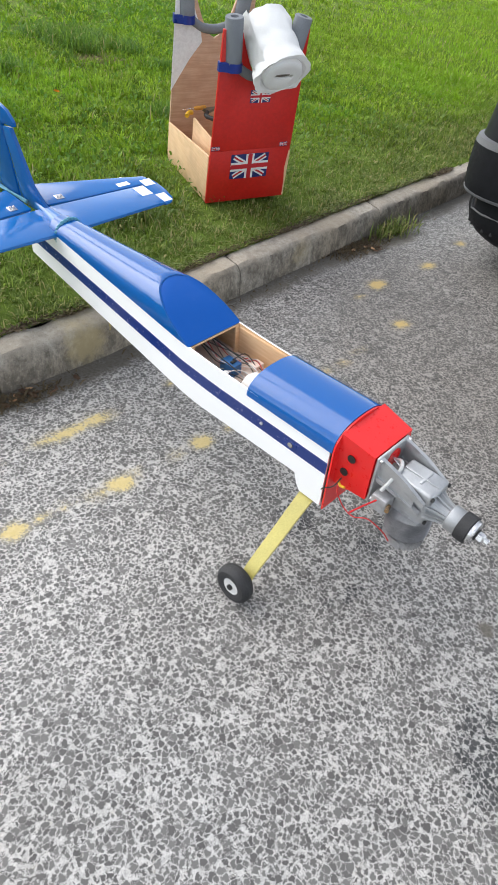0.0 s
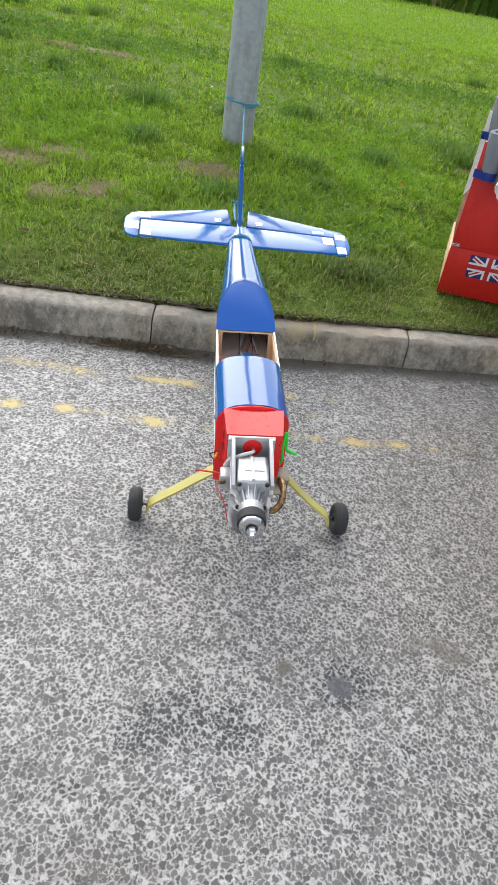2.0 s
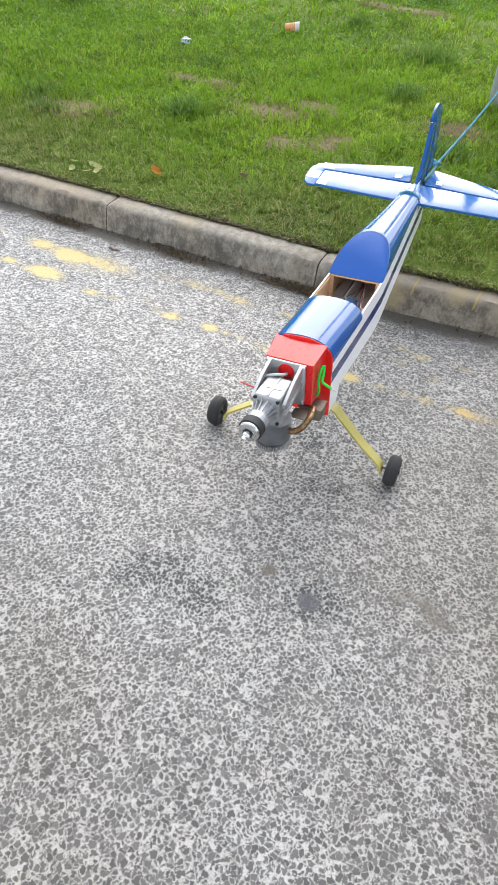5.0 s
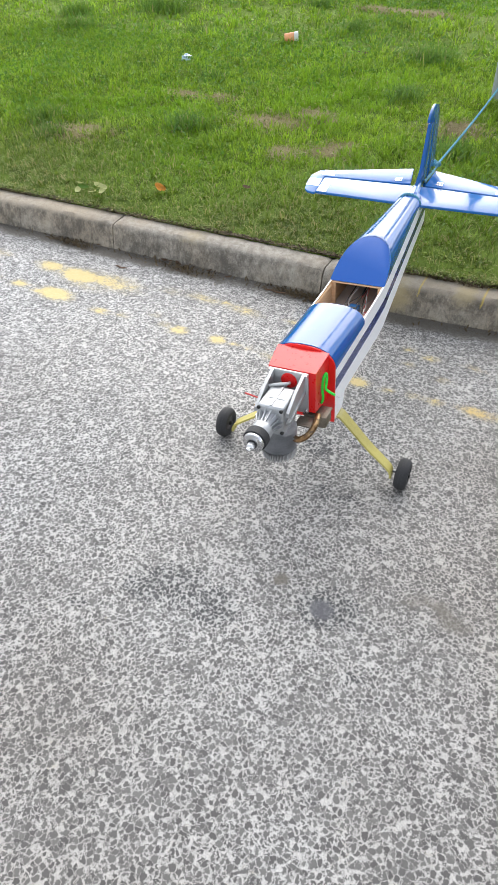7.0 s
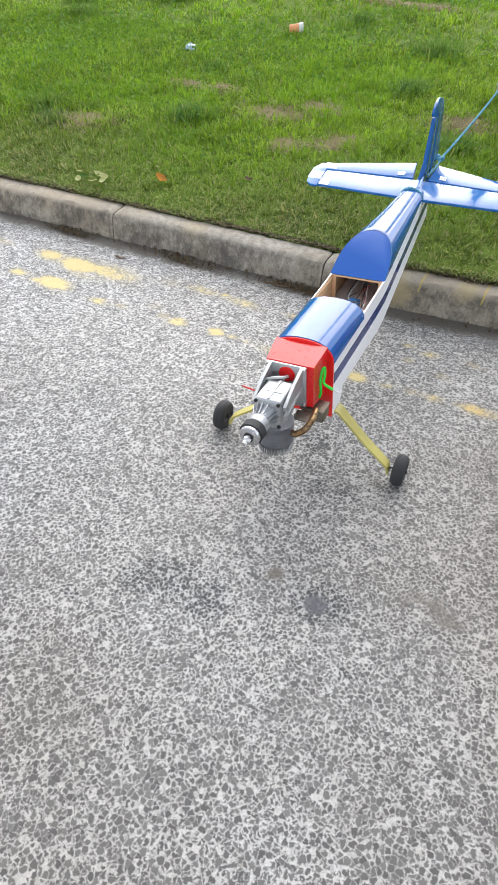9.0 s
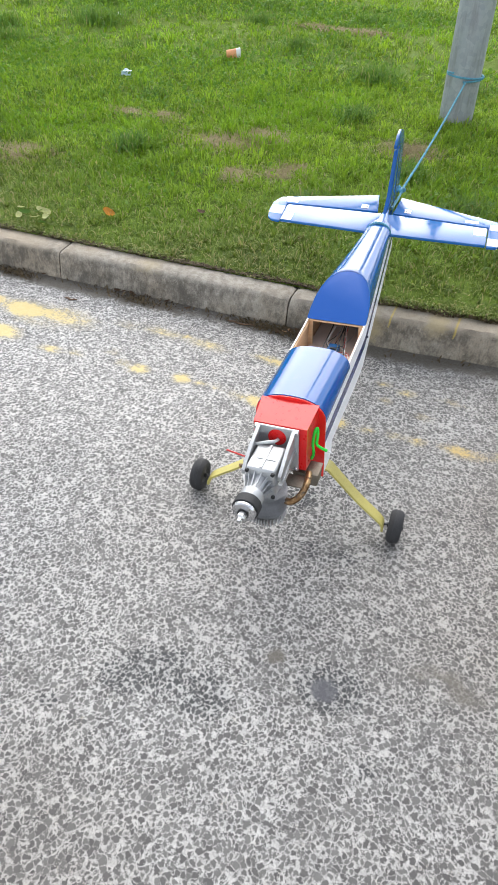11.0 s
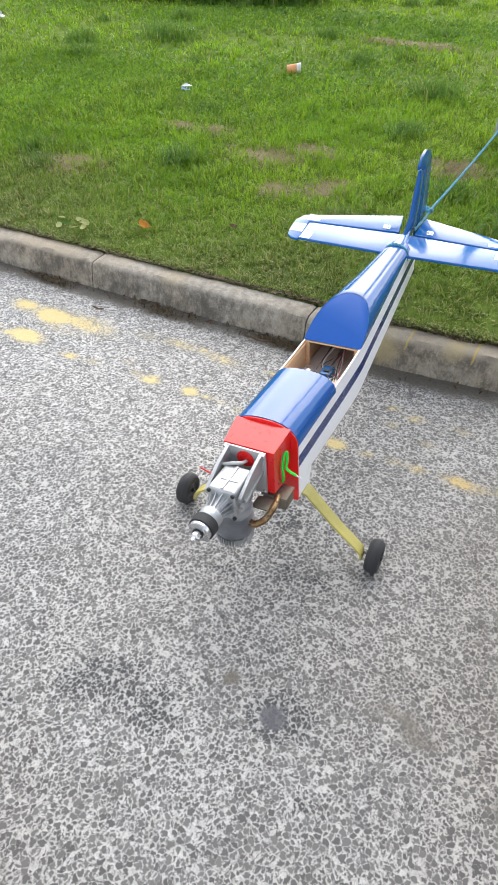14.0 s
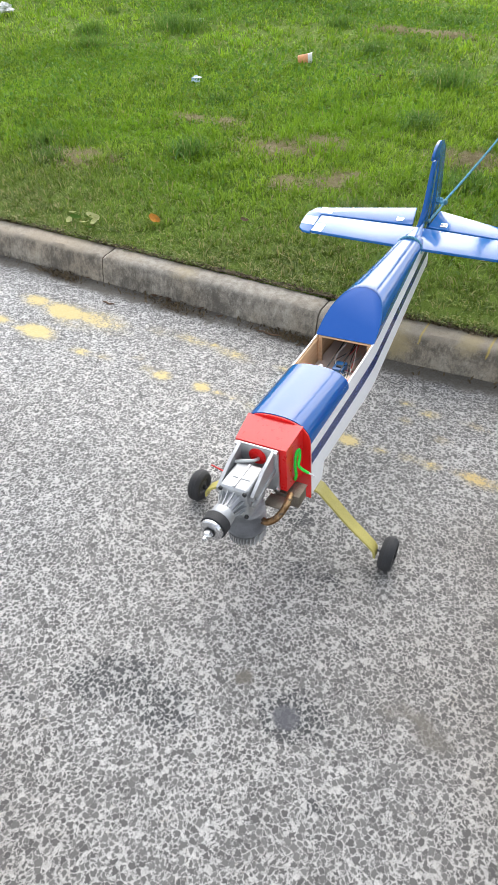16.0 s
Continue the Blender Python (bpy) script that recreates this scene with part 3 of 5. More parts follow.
def kerb_stone(x0, x1):
    bm = bmesh.new()
    gap, n = 0.0022, 60
    xs_ = [x0 + gap + (x1 - x0 - 2 * gap) * k / n for k in range(n + 1)]
    rings = []
    for k, x in enumerate(xs_):
        ky = float(kerb_y(np.array(x)))
        end = min(k, n - k) / n
        chip = 0.006 * max(0, 1 - end / 0.018) ** 2 + 0.016 * max(0, noise.noise((x * 9, 2.2, 7)) - 0.30)
        j = [0.003 * noise.noise((x * 14, q * 3.1, 4)) + 0.0022 * noise.noise((x * 47, q * 3.7, 9)) for q in range(9)]
        rings.append([Vector((x, ky + y + j[i], z + j[(i + 3) % 9] - (chip if z > 0.08 else 0))) for i, (y, z) in enumerate((
            (-0.014, -0.05), (-0.013, 0.0), (-0.008, 0.05), (-0.004, 0.084), (0.003, 0.098), (0.015, 0.1065), (0.078, 0.111), (0.098, 0.088), (0.098, -0.05)))])
    return loft(rings)


edges = [0.909 * k - 0.004 for k in range(-9, 12)]
for a, b in zip(edges, edges[1:]):
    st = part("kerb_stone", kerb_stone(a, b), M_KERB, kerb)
    co = np.array([v.co for v in st.data.vertices])
    at = st.data.attributes.new("marks", "FLOAT_COLOR", "POINT")
    col = np.zeros((len(co), 4), np.float32)
    upper = np.clip((co[:, 2] - 0.045) / 0.03, 0, 1)
    col[:, 0] = upper * np.max([blob(co[:, 0], co[:, 0] * 0, x, 0, w, 9) * k for x, w, k in ((0.347, 0.012, 0.98), (0.440, 0.014, 0.72), (0.50, 0.05, 0.45), (0.552, 0.012, 1.05))], 0)
    col[:, 1] = np.max([blob(co[:, 0], co[:, 2], x, z, w, h) * k for x, z, w, h, k in ((0.26, 0.06, 0.085, 0.07, 1.0), (0.495, 0.10, 0.05, 0.03, 0.9), (0.50, 0.03, 0.05, 0.03, 0.5), (1.25, 0.06, 0.10, 0.06, 0.6), (-0.55, 0.10, 0.10, 0.03, 0.5))], 0)
    at.data.foreach_set("color", col.reshape(-1))

# ---------------------------------------------------------------- lamp post
POST = (0.150, 1.95)
post = tagged(new("lamp_post"), "dull galvanised steel lamp post in the grass", "lamp post")
post.location = (POST[0], POST[1], float(lawn_z(np.array(POST[0]), np.array(POST[1]))) - 0.03)
post.rotation_euler = (0, radians(-1.8), 0)
turned([(0, 0.087), (0.05, 0.087), (1.1, 0.085), (1.13, 0.082), (1.2, 0.065), (5.0, 0.05)], Matrix(), M_GALV, "shaft", post, sides=40)

# ---------------------------------------------------------------- model aeroplane
HEAD = pose(0.347, -0.894, 0, 0, 0, 5.4)
BODY = pose(0.354, -0.892, 0.013, -0.4, -4.4, 4.7)  # the fuselage leans a little on its springy legs
plane = tagged(new("model_aeroplane"), "blue, white and red petrol model aeroplane without wings", "model plane")
plane.matrix_world = HEAD

HW = 0.075  # half width of the fuselage


def half_width(y):
    return HW if y < 0.40 else HW - (HW - 0.024) * (y - 0.40) / 0.68


def bottom(y):
    if y < 0.35:
        return 0.218 - 0.012 * y / 0.35
    return 0.206 + 0.048 * (y - 0.35) / 0.73


def top(y):
    return 0.336 + 0.034 * max(0, y - 0.3) / 0.78


def side_panel(s):
    """One fuselage side with the deep chin at the front; bands of covering run along it."""
    bm = bmesh.new()
    ys_ = [0.0, 0.03, 0.052, 0.062, 0.070] + [0.070 + (1.08 - 0.070) * k / 24 for k in range(1, 25)]
    rows = []
    for y in ys_:
        lo = 0.176 if y < 0.055 else (0.190 if y < 0.065 else bottom(y))
        hi = top(y)
        w = half_width(y)
        sh = min(1.0, (hi - bottom(y)) / 0.114)
        zs = (lo, hi - 0.074 * sh, hi - 0.044 * sh, hi)
        rows.append([bm.verts.new((s * w, y, z)) for z in zs] + [bm.verts.new((s * (w - 0.004), y, z)) for z in (hi, lo)])
    for a, b in zip(rows, rows[1:]):
        for i in range(6):
            j = (i + 1) % 6
            f = bm.faces.new((a[i], a[j], b[j], b[i]))
            f.material_index = (0, 1, 0, 0, 2, 0)[i]  # white, navy, white, white edge, bare inside
    bm.faces.new(rows[0][::-1])
    bm.faces.new(rows[-1])
    return bm


for s in (-1, 1):
    part("fuselage_side", side_panel(s), [M_WHITE, M_NAVY, M_PLY], plane, "white side with a navy stripe")
belly = loft([[(-half_width(y), y, z), (half_width(y), y, z), (half_width(y) - 0.003, y, z + 0.004), (-half_width(y) + 0.003, y, z + 0.004)]
              for y, z in [(0.0, 0.1765), (0.052, 0.1765), (0.062, 0.1905), (0.0701, bottom(0.0701))] + [(0.1 + 0.98 * k / 16, bottom(0.1 + 0.98 * k / 16)) for k in range(17)]])
part("belly", belly, M_WHITE, plane)


def arch(w, z, h, y, n=20, flat=0.78):
    """Half ring of a crowned hood: from one side to the other."""
    out = []
    for k in range(n + 1):
        a = math.pi * k / n
        c, s = math.cos(a), math.sin(a)
        out.append(Vector((-w * math.copysign(abs(c) ** flat, c), y, z + h * abs(s) ** flat)))
    return out


def hood(sections, t=0.003, flat=0.78):
    rings = []
    for y, w, z, h, lean in sections:
        o = arch(w, z, h, y, flat=flat)
        i = arch(w - t, z, h - t, y, flat=flat)
        rings.append([Vector((p.x, p.y + lean * (p.z - z), p.z)) for p in o + i[::-1]])
    return loft(rings)


part("hatch", hood([(-0.006 + 0.216 * k / 6, HW + 0.002, 0.323, 0.053 - 0.010 * k / 6, 0) for k in range(7)], flat=0.84), M_BLUE, plane, "glossy blue curved hatch cover")
# rear deck with its raked front former
LEAN, Y_F = 2.0, 0.385
deck = []
for k in range(15):
    u = k / 14
    y = Y_F + (0.955 - Y_F) * u
    deck.append((y, half_width(y) + 0.001, top(y) + 0.001, 0.074 - 0.046 * u, LEAN * max(0, 1 - u * 1.6)))
part("rear_deck", hood(deck, flat=0.88), M_BLUE, plane, "glossy blue turtle deck")
fm = arch(HW - 0.0015, top(Y_F), 0.0735, Y_F, flat=0.88)
part("former", loft([[Vector((p.x, p.y + LEAN * (p.z - top(Y_F)) + d, p.z)) for p in fm] for d in (-0.002, 0.004)]), M_BLUEDULL, plane, "flat blue raked cockpit bulkhead")

# open bay behind the hatch: floor, bulkheads, longerons
part("bay_floor", loft([[(-half_width(y) + 0.005, y, bottom(y) + 0.054), (half_width(y) - 0.005, y, bottom(y) + 0.054), (half_width(y) - 0.005, y, bottom(y) + 0.058), (-half_width(y) + 0.005, y, bottom(y) + 0.058)] for y in (0.08, 0.35, 0.6)]), M_PLYPINK, plane, "pinkish-brown plywood floor")
fy = Y_F - 0.004
bulk = part("bulkhead", box((-HW + 0.004, fy, 0.3340), (HW - 0.004, fy + 0.004, 0.338), 0.0006), M_PLY, plane, "pale plywood bulkhead frame")
for s in (-1, 1):
    part("post", box((min(s * 0.0705, s * 0.059), fy - 0.001, 0.219), (max(s * 0.0705, s * 0.059), fy + 0.005, 0.3340), 0.0006), M_PLY, bulk)
    part("longeron", box((min(s * 0.071, s * 0.0685), 0.0, 0.322), (max(s * 0.071, s * 0.0685), fy, 0.3315), 0.0006), M_PLY, plane, "pale wooden longeron")
part("inner_former", box((-0.058, fy + 0.16, 0.240), (0.058, fy + 0.164, 0.335)), M_PLYPINK, plane)
part("front_former", box((-HW + 0.004, 0.16, 0.222), (HW - 0.004, 0.164, 0.318)), M_PLY, plane)
# radio gear in the bay
sv = part("servo", box((-0.008, 0.318, 0.262), (0.020, 0.358, 0.292), 0.002), M_SERVO, plane, "blue plastic servo")
part("servo_arm", box((0.000, 0.328, 0.292), (0.014, 0.335, 0.296), 0.001), M_BLKWIRE, sv)
part("receiver", box((0.018, 0.262, 0.262), (0.050, 0.312, 0.274), 0.003), M_PLYPINK, plane)
part("radio_tray", box((0.034, 0.290, 0.263), (0.060, 0.312, 0.288), 0.001), M_PLYPINK, plane, "small pale plywood block")
part("fuel_tank", lathe([(-0.080, 0.004), (-0.078, 0.022), (-0.070, 0.030), (0.0, 0.031), (0.012, 0.028), (0.020, 0.020), (0.024, 0.008), (0.024, 0.001)], Matrix.Translation((-0.024, 0.238, 0.298)) @ Matrix.Rotation(radians(-90), 4, "X"), 24), M_WHITEPL, plane, "white plastic fuel tank")
part("battery_plug", box((-0.066, 0.285, 0.284), (-0.050, 0.308, 0.300), 0.002), M_REDWIRE, plane, "red connector")
part("battery_plug", box((-0.030, 0.255, 0.276), (-0.010, 0.273, 0.288), 0.002), M_ORANGE, plane, "orange connector")
part("fuel_fitting", tube([(-0.036, 0.315, 0.264), (-0.034, 0.312, 0.298)], 0.006, 12), M_WHITEPL, plane, "white plastic fitting")
rw = random.Random(7)
for k in range(15):
    x0, x1 = (0.045 + rw.uniform(-0.03, 0.014) if k < 9 else -0.035 + rw.uniform(-0.02, 0.03)), 0.018 + rw.uniform(-0.022, 0.026)
    y0 = 0.285 + rw.uniform(-0.03, 0.01) if k < 9 else 0.275 + rw.uniform(-0.02, 0.02)
    pts = [(x0, y0, 0.266 + rw.uniform(0, 0.022)), (x0 + rw.uniform(-0.012, 0.010), y0 + 0.035, 0.276 + rw.uniform(0, 0.03)),
           (x1 + rw.uniform(-0.02, 0.02), 0.352, 0.272 + rw.uniform(0, 0.035)), (x1, 0.43, 0.298 + rw.uniform(-0.012, 0.02)), (x1 * 0.7, 0.54, 0.316)]
    if k >= 9:
        pts = pts[:2] + [(x0 + rw.uniform(0.01, 0.04), y0 + rw.uniform(0.0, 0.03), 0.272 + rw.uniform(0, 0.02)), (x0 + rw.uniform(0.02, 0.06), y0 - 0.02, 0.268)]
    part("wire", tube(smooth_path(pts, 5), 0.0010, 6), (M_BLKWIRE, M_WHITEPL, M_REDWIRE, M_ALLOY, M_BLKWIRE)[k % 5], plane)
for x in (-0.015, 0.02):
    part("pushrod", tube([(x, 0.30, 0.30), (x * 0.6, 0.6, 0.33)], 0.0014, 6), M_BLKWIRE, plane)

# switch, charge socket and screws on the fuselage sides
for s, y, z, r in ((-1, 0.166, 0.2785, 0.0035), (-1, 0.088, 0.2765, 0.006)):
    turned([(0, r), (0.003, r), (0.004, r * 0.6)], Matrix.Translation((s * HW, y, z)) @ Matrix.Rotation(radians(-90), 4, "Y"), M_MACH, "side_fitting", plane, "small metal fitting", 16)
part("switch_plate", box((-HW - 0.001, 0.074, 0.2695), (-HW + 0.001, 0.104, 0.2845), 0.0009), M_NAVY, plane)
part("socket", tube([(HW - 0.002, 0.425, 0.2855), (HW + 0.003, 0.425, 0.2855)], 0.003, 12), M_BLACK, plane)

# cowl: a full-section former and the tapered box in front of it
fw = arch(HW + 0.0015, 0.323, 0.051, 0.0, flat=0.84)
ring = [Vector((HW + 0.0015, 0, 0.174)), Vector((-HW - 0.0015, 0, 0.174))] + fw
cowl = part("cowl", loft([[p + Vector((0, d, 0)) for p in ring] for d in (-0.010, -0.0065)]), M_RED, plane, "red painted tapered engine cowl")
W2, Z0, Z1, YF = 0.056, 0.246, 0.353, -0.080


def ring4(y, wt, wb, zt, zb):
    return [Vector((wb, y, zb)), Vector((-wb, y, zb)), Vector((-wt, y, zt)), Vector((wt, y, zt))]


nose = loft([ring4(-0.0098, 0.062, 0.058, 0.366, 0.241), ring4(YF, W2, W2 - 0.001, Z1, Z0)])
part("nose_box", nose, M_RED, cowl)
# two round ports in the sloping flank
for y, z in ((-0.038, 0.322), (-0.028, 0.282)):
    x = -0.0590 - 0.02 * (z - 0.282)
    turned([(0, 0.0085), (0.0012, 0.0085), (0.0014, 0.007)], Matrix.Translation((x, y, z)) @ Matrix.Rotation(radians(-90), 4, "Y"), M_BLKWIRE, "port", cowl, "dark round hole", 18)

# tail: the elevators are held up
STAB_Z, HINGE, UPTURN = 0.364, 1.040, 3
M_TAIL = Matrix.Translation((0, 0.93, STAB_Z)) @ Matrix.Rotation(radians(2.6), 4, "Y") @ Matrix.Rotation(radians(1.6), 4, "Z") @ Matrix.Rotation(radians(9), 4, "X") @ Matrix.Translation((0, -0.93, 0))
M_ELEV = M_TAIL @ Matrix.Translation((0, HINGE, 0)) @ Matrix.Rotation(radians(UPTURN), 4, "X") @ Matrix.Translation((0, -HINGE, 0))


def plate(outline, m, t=0.010, bevel=0.0035):
    return slab(outline, t, m, bevel)


for s in (-1, 1):
    tp = part("tailplane", plate([(s * 0.0, 0.918), (s * 0.3205, 0.924), (s * 0.3205, 1.024), (s * 0.0, 1.036)], M_TAIL), M_STAB, plane, "glossy blue tailplane half")
    el = part("elevator", plate([(s * 0.024, 1.044), (s * 0.323, 1.030), (s * 0.323, 0.926), (s * 0.350, 0.929), (s * 0.366, 0.944), (s * 0.373, 0.985), (s * 0.371, 1.030),
                                 (s * 0.352, 1.064), (s * 0.036, 1.142)], M_ELEV, 0.009), M_STAB, plane, "glossy blue elevator held up")
    # white squares of the chequered tips
    for x0, x1, y0, y1 in (((0.284, 0.3175, 0.926, 0.972), (0.3245, 0.369, 0.966, 1.012), (0.290, 0.334, 1.038, 1.070)) if s < 0 else
                           ((0.3245, 0.356, 0.934, 0.972), (0.280, 0.3175, 0.974, 1.020), (0.326, 0.362, 1.016, 1.046), (0.250, 0.290, 1.040, 1.082))):
        on_tp = x1 < 0.32
        part("chequer", plate([(s * x0, y0), (s * x1, y0), (s * x1, y1), (s * x0, y1)], M_TAIL if on_tp else M_ELEV, 0.0108 if on_tp else 0.0098, 0.0), M_WHITE, tp if on_tp else el, "white chequer square")
    hb = part("control_horn", slab([(s * 0.058, 1.052), (s * 0.080, 1.052), (s * 0.080, 1.072), (s * 0.058, 1.072)], 0.002, M_ELEV @ Matrix.Translation((0, 0, 0.0055)), 0.0006), M_MACH, el)
    for dx in (0.064, 0.074):
        part("horn_screw", tube([M_ELEV @ Vector((s * dx, 1.062, 0.005)), M_ELEV @ Vector((s * dx, 1.062, 0.011))], 0.0028, 8), M_MACH, el)
side = Matrix(((0, 0, 1, 0), (1, 0, 0, 0), (0, 1, 0, 0), (0, 0, 0, 1)))
part("fairing", hood([(0.915, 0.029, STAB_Z, 0.026, 0), (0.98, 0.020, STAB_Z + 0.006, 0.022, 0), (1.06, 0.007, STAB_Z + 0.016, 0.018, 0)], 0.002), M_STAB, plane)
part("fin", slab([(0.975, 0.370), (1.125, 0.370), (1.150, 0.50), (1.160, 0.552), (1.125, 0.554), (1.106, 0.52), (1.060, 0.43)], 0.012, side, 0.003), M_BLUE, plane, "glossy blue fin")
part("rudder", slab([(1.131, 0.335), (1.225, 0.340), (1.250, 0.42), (1.252, 0.50), (1.244, 0.570), (1.222, 0.592), (1.170, 0.604), (1.130, 0.594), (1.104, 0.572), (1.104, 0.560), (1.166, 0.556), (1.156, 0.50)], 0.010, side, 0.003), M_BLUE, plane, "glossy blue rudder")
# tail wheel under the stern
tw = part("tail_strut", tube([(0, 1.05, 0.30), (0.004, 1.09, 0.27), (0.010, 1.10, 0.25)], 0.003, 8), M_MACH, plane)
turned([(-0.006, 0.010), (-0.008, 0.015), (0, 0.018), (0.008, 0.015), (0.006, 0.010)], Matrix.Translation((0.010, 1.10, 0.243)) @ Matrix.Rotation(radians(90), 4, "Y"), M_BLACK, "tail_wheel", plane, "small black tail wheel", 20)

# undercarriage
for s in (-1, 1):
    leg = smooth_path([Vector((s * x, 0.040, z)) for x, z in ((0.02, 0.177 + 0.002 * s), (0.068, 0.180 + 0.005 * s), (0.092, 0.163 + 0.003 * s), (0.15, 0.109), (0.206, 0.062), (0.219, 0.046), (0.222, 0.028))], 4)
    rings = []
    for i, p in enumerate(leg):
        w = 0.0185 - 0.007 * i / (len(leg) - 1)
        d = (leg[min(i + 1, len(leg) - 1)] - leg[max(i - 1, 0)]).normalized()
        nrm = Vector((0, 1, 0)).cross(d).normalized() * 0.0027
        yy = Vector((0, w, 0))
        rings.append([p - yy - nrm, p + yy - nrm, p + yy + nrm, p - yy + nrm])
    part("gear_leg", loft(rings), M_GEAR, plane, "yellow glass-fibre undercarriage leg")
    wm = Matrix.Translation((s * 0.2495, 0.045, 0.0412)) @ Matrix.Rotation(radians(90), 4, "Y")
    wh = turned([(-0.009, 0.016), (-0.014, 0.020), (-0.0162, 0.027), (-0.0155, 0.034), (-0.0105, 0.0393), (-0.004, 0.0412), (-0.0035, 0.0407), (0.0035, 0.0407), (0.004, 0.0412), (0.0105, 0.0393), (0.0155, 0.034), (0.0162, 0.027), (0.014, 0.020), (0.009, 0.016)], wm, M_BLACK, "wheel", plane, "black rubber tyre", 40)
    turned([(0, 0.0185), (s * 0.0132, 0.0185), (s * 0.012, 0.016), (s * 0.0135, 0.006)], wm, M_WHITEPL if s < 0 else M_GREYPL, "hub", wh, "white plastic hub" if s < 0 else "dark grey plastic hub")
    turned([(0, 0.0185), (-s * 0.0125, 0.0185), (-s * 0.0100, 0.015), (-s * 0.0125, 0.006)], wm, M_GREYPL, "inner_hub", wh, "dark grey inner hub face")
    turned([(-0.019, 0.0045), (-0.0185, 0.006), (0.0185, 0.006), (0.019, 0.0045)], wm, M_BLKWIRE, "collar", wh, "", 12)
    part("axle", tube([(s * 0.217, 0.045, 0.0412), (s * 0.268, 0.045, 0.0412)], 0.0026, 10), M_GREYPL, plane)

# engine, cylinder hanging down
EZ, EX = 0.292, -0.006
fwd = Matrix.Translation((EX, 0, EZ)) @ Matrix.Rotation(radians(-1.0), 4, "Z") @ Matrix.Rotation(radians(90.8), 4, "X") @ Matrix.Translation((0, 0, 0.182)) @ Matrix.Diagonal((1, 1, 1.27, 1)) @ Matrix.Translation((0, 0, -0.182))  # profiles run forward along z
mp = part("mount_plate", slab([(-0.047, -0.054), (0.047, -0.054), (0.047, 0.052), (-0.047, 0.052)], 0.006, Matrix.Translation((EX, -0.0845, 0.300)) @ Matrix.Rotation(radians(90), 4, "X"), 0.002), M_ALLOY, plane, "cast aluminium engine mount plate")
for x in (-0.0425, 0.0425):
    for z in (0.254, 0.347):
        turned([(0, 0.0045), (0.004, 0.0045), (0.005, 0.003)], Matrix.Translation((EX + x, -0.0875, z)) @ Matrix.Rotation(radians(90), 4, "X"), M_MACH, "bolt", mp, "", 10)
turned([(0, 0.019), (0.0012, 0.019), (0.0012, 0.014), (-0.002, 0.012), (-0.002, 0.002)], Matrix.Translation((EX + 0.002, -0.0878, 0.328)) @ Matrix.Rotation(radians(90), 4, "X"), M_RED, "grommet", mp, "round red opening")
for s in (-1, 1):
    # sloping cast arm with a lower web
    x0, x1 = EX + s * 0.0405, EX + s * 0.0335
    xa, xb = min(x0, x1), max(x0, x1)
    arm = loft([[Vector((xa, y, zl)), Vector((xb, y, zl)), Vector((xb, y, zh)), Vector((xa, y, zh))] for y, zl, zh in ((-0.087, 0.335, 0.351), (-0.135, 0.318, 0.337), (-0.184, 0.301, 0.312))])
    a_ = part("mount_arm", arm, M_ALLOY, plane, "cast aluminium mount arm")
    web = loft([[Vector((xa + 0.002, y, zl)), Vector((xb - 0.002, y, zl)), Vector((xb - 0.002, y, zh)), Vector((xa + 0.002, y, zh))] for y, zl, zh in ((-0.087, 0.292, 0.336), (-0.13, 0.290, 0.320), (-0.165, 0.288, 0.306))])
    part("web", web, M_ALLOY, a_)
    lower = loft([[Vector((xa - 0.001, y, zl)), Vector((xb + 0.001, y, zl)), Vector((xb + 0.001, y, zh)), Vector((xa - 0.001, y, zh))] for y, zl, zh in ((-0.087, 0.299, 0.307), (-0.130, 0.291, 0.298), (-0.180, 0.279, 0.286))])
    part("rib", lower, M_ALLOY, a_)
cc = part("crankcase", box((EX - 0.030, -0.190, 0.255), (EX + 0.030, -0.112, 0.327), 0.006, 3), M_ALLOY, plane, "cast aluminium crankcase")
part("top_rib", box((EX - 0.003, -0.186, 0.325), (EX + 0.003, -0.116, 0.3295), 0.0015), M_ALLOY, cc)
part("top_rib", box((EX - 0.016, -0.160, 0.3255), (EX + 0.022, -0.154, 0.329), 0.0015), M_ALLOY, cc)
for x in (-0.026, 0.026):
    for z in (0.262, 0.320):
        turned([(0, 0.0042), (0.004, 0.0042), (0.0045, 0.003)], Matrix.Translation((EX + x, -0.189, z)) @ Matrix.Rotation(radians(90), 4, "X"), M_BLKWIRE, "case_bolt", cc, "", 10)
nc = turned([(0.182, 0.028), (0.190, 0.021), (0.204, 0.0165), (0.216, 0.0155)], fwd, M_ALLOY, "nose_casting", plane)
for k in range(14):
    a = 2 * math.pi * k / 14
    u = Vector((math.cos(a), math.sin(a), 0))
    w = Vector((-math.sin(a), math.cos(a), 0)) * 0.0011
    rings = [[fwd @ (u * r0 - w + Vector((0, 0, z))), fwd @ (u * r0 + w + Vector((0, 0, z))), fwd @ (u * r1 + w + Vector((0, 0, z))), fwd @ (u * r1 - w + Vector((0, 0, z)))]
             for z, r0, r1 in ((0.184, 0.02, 0.034), (0.198, 0.016, 0.025), (0.214, 0.014, 0.019))]
    part("nose_rib", loft(rings), M_ALLOY, nc)
turned([(0.212, 0.019), (0.214, 0.0235), (0.229, 0.0235), (0.231, 0.022)], fwd, M_ALLOY, "drive_washer", plane)
turned([(0.230, 0.0255), (0.231, 0.0265), (0.246, 0.0265), (0.247, 0.0255)], fwd, M_BLACK, "propeller_hub", plane, "black propeller hub")
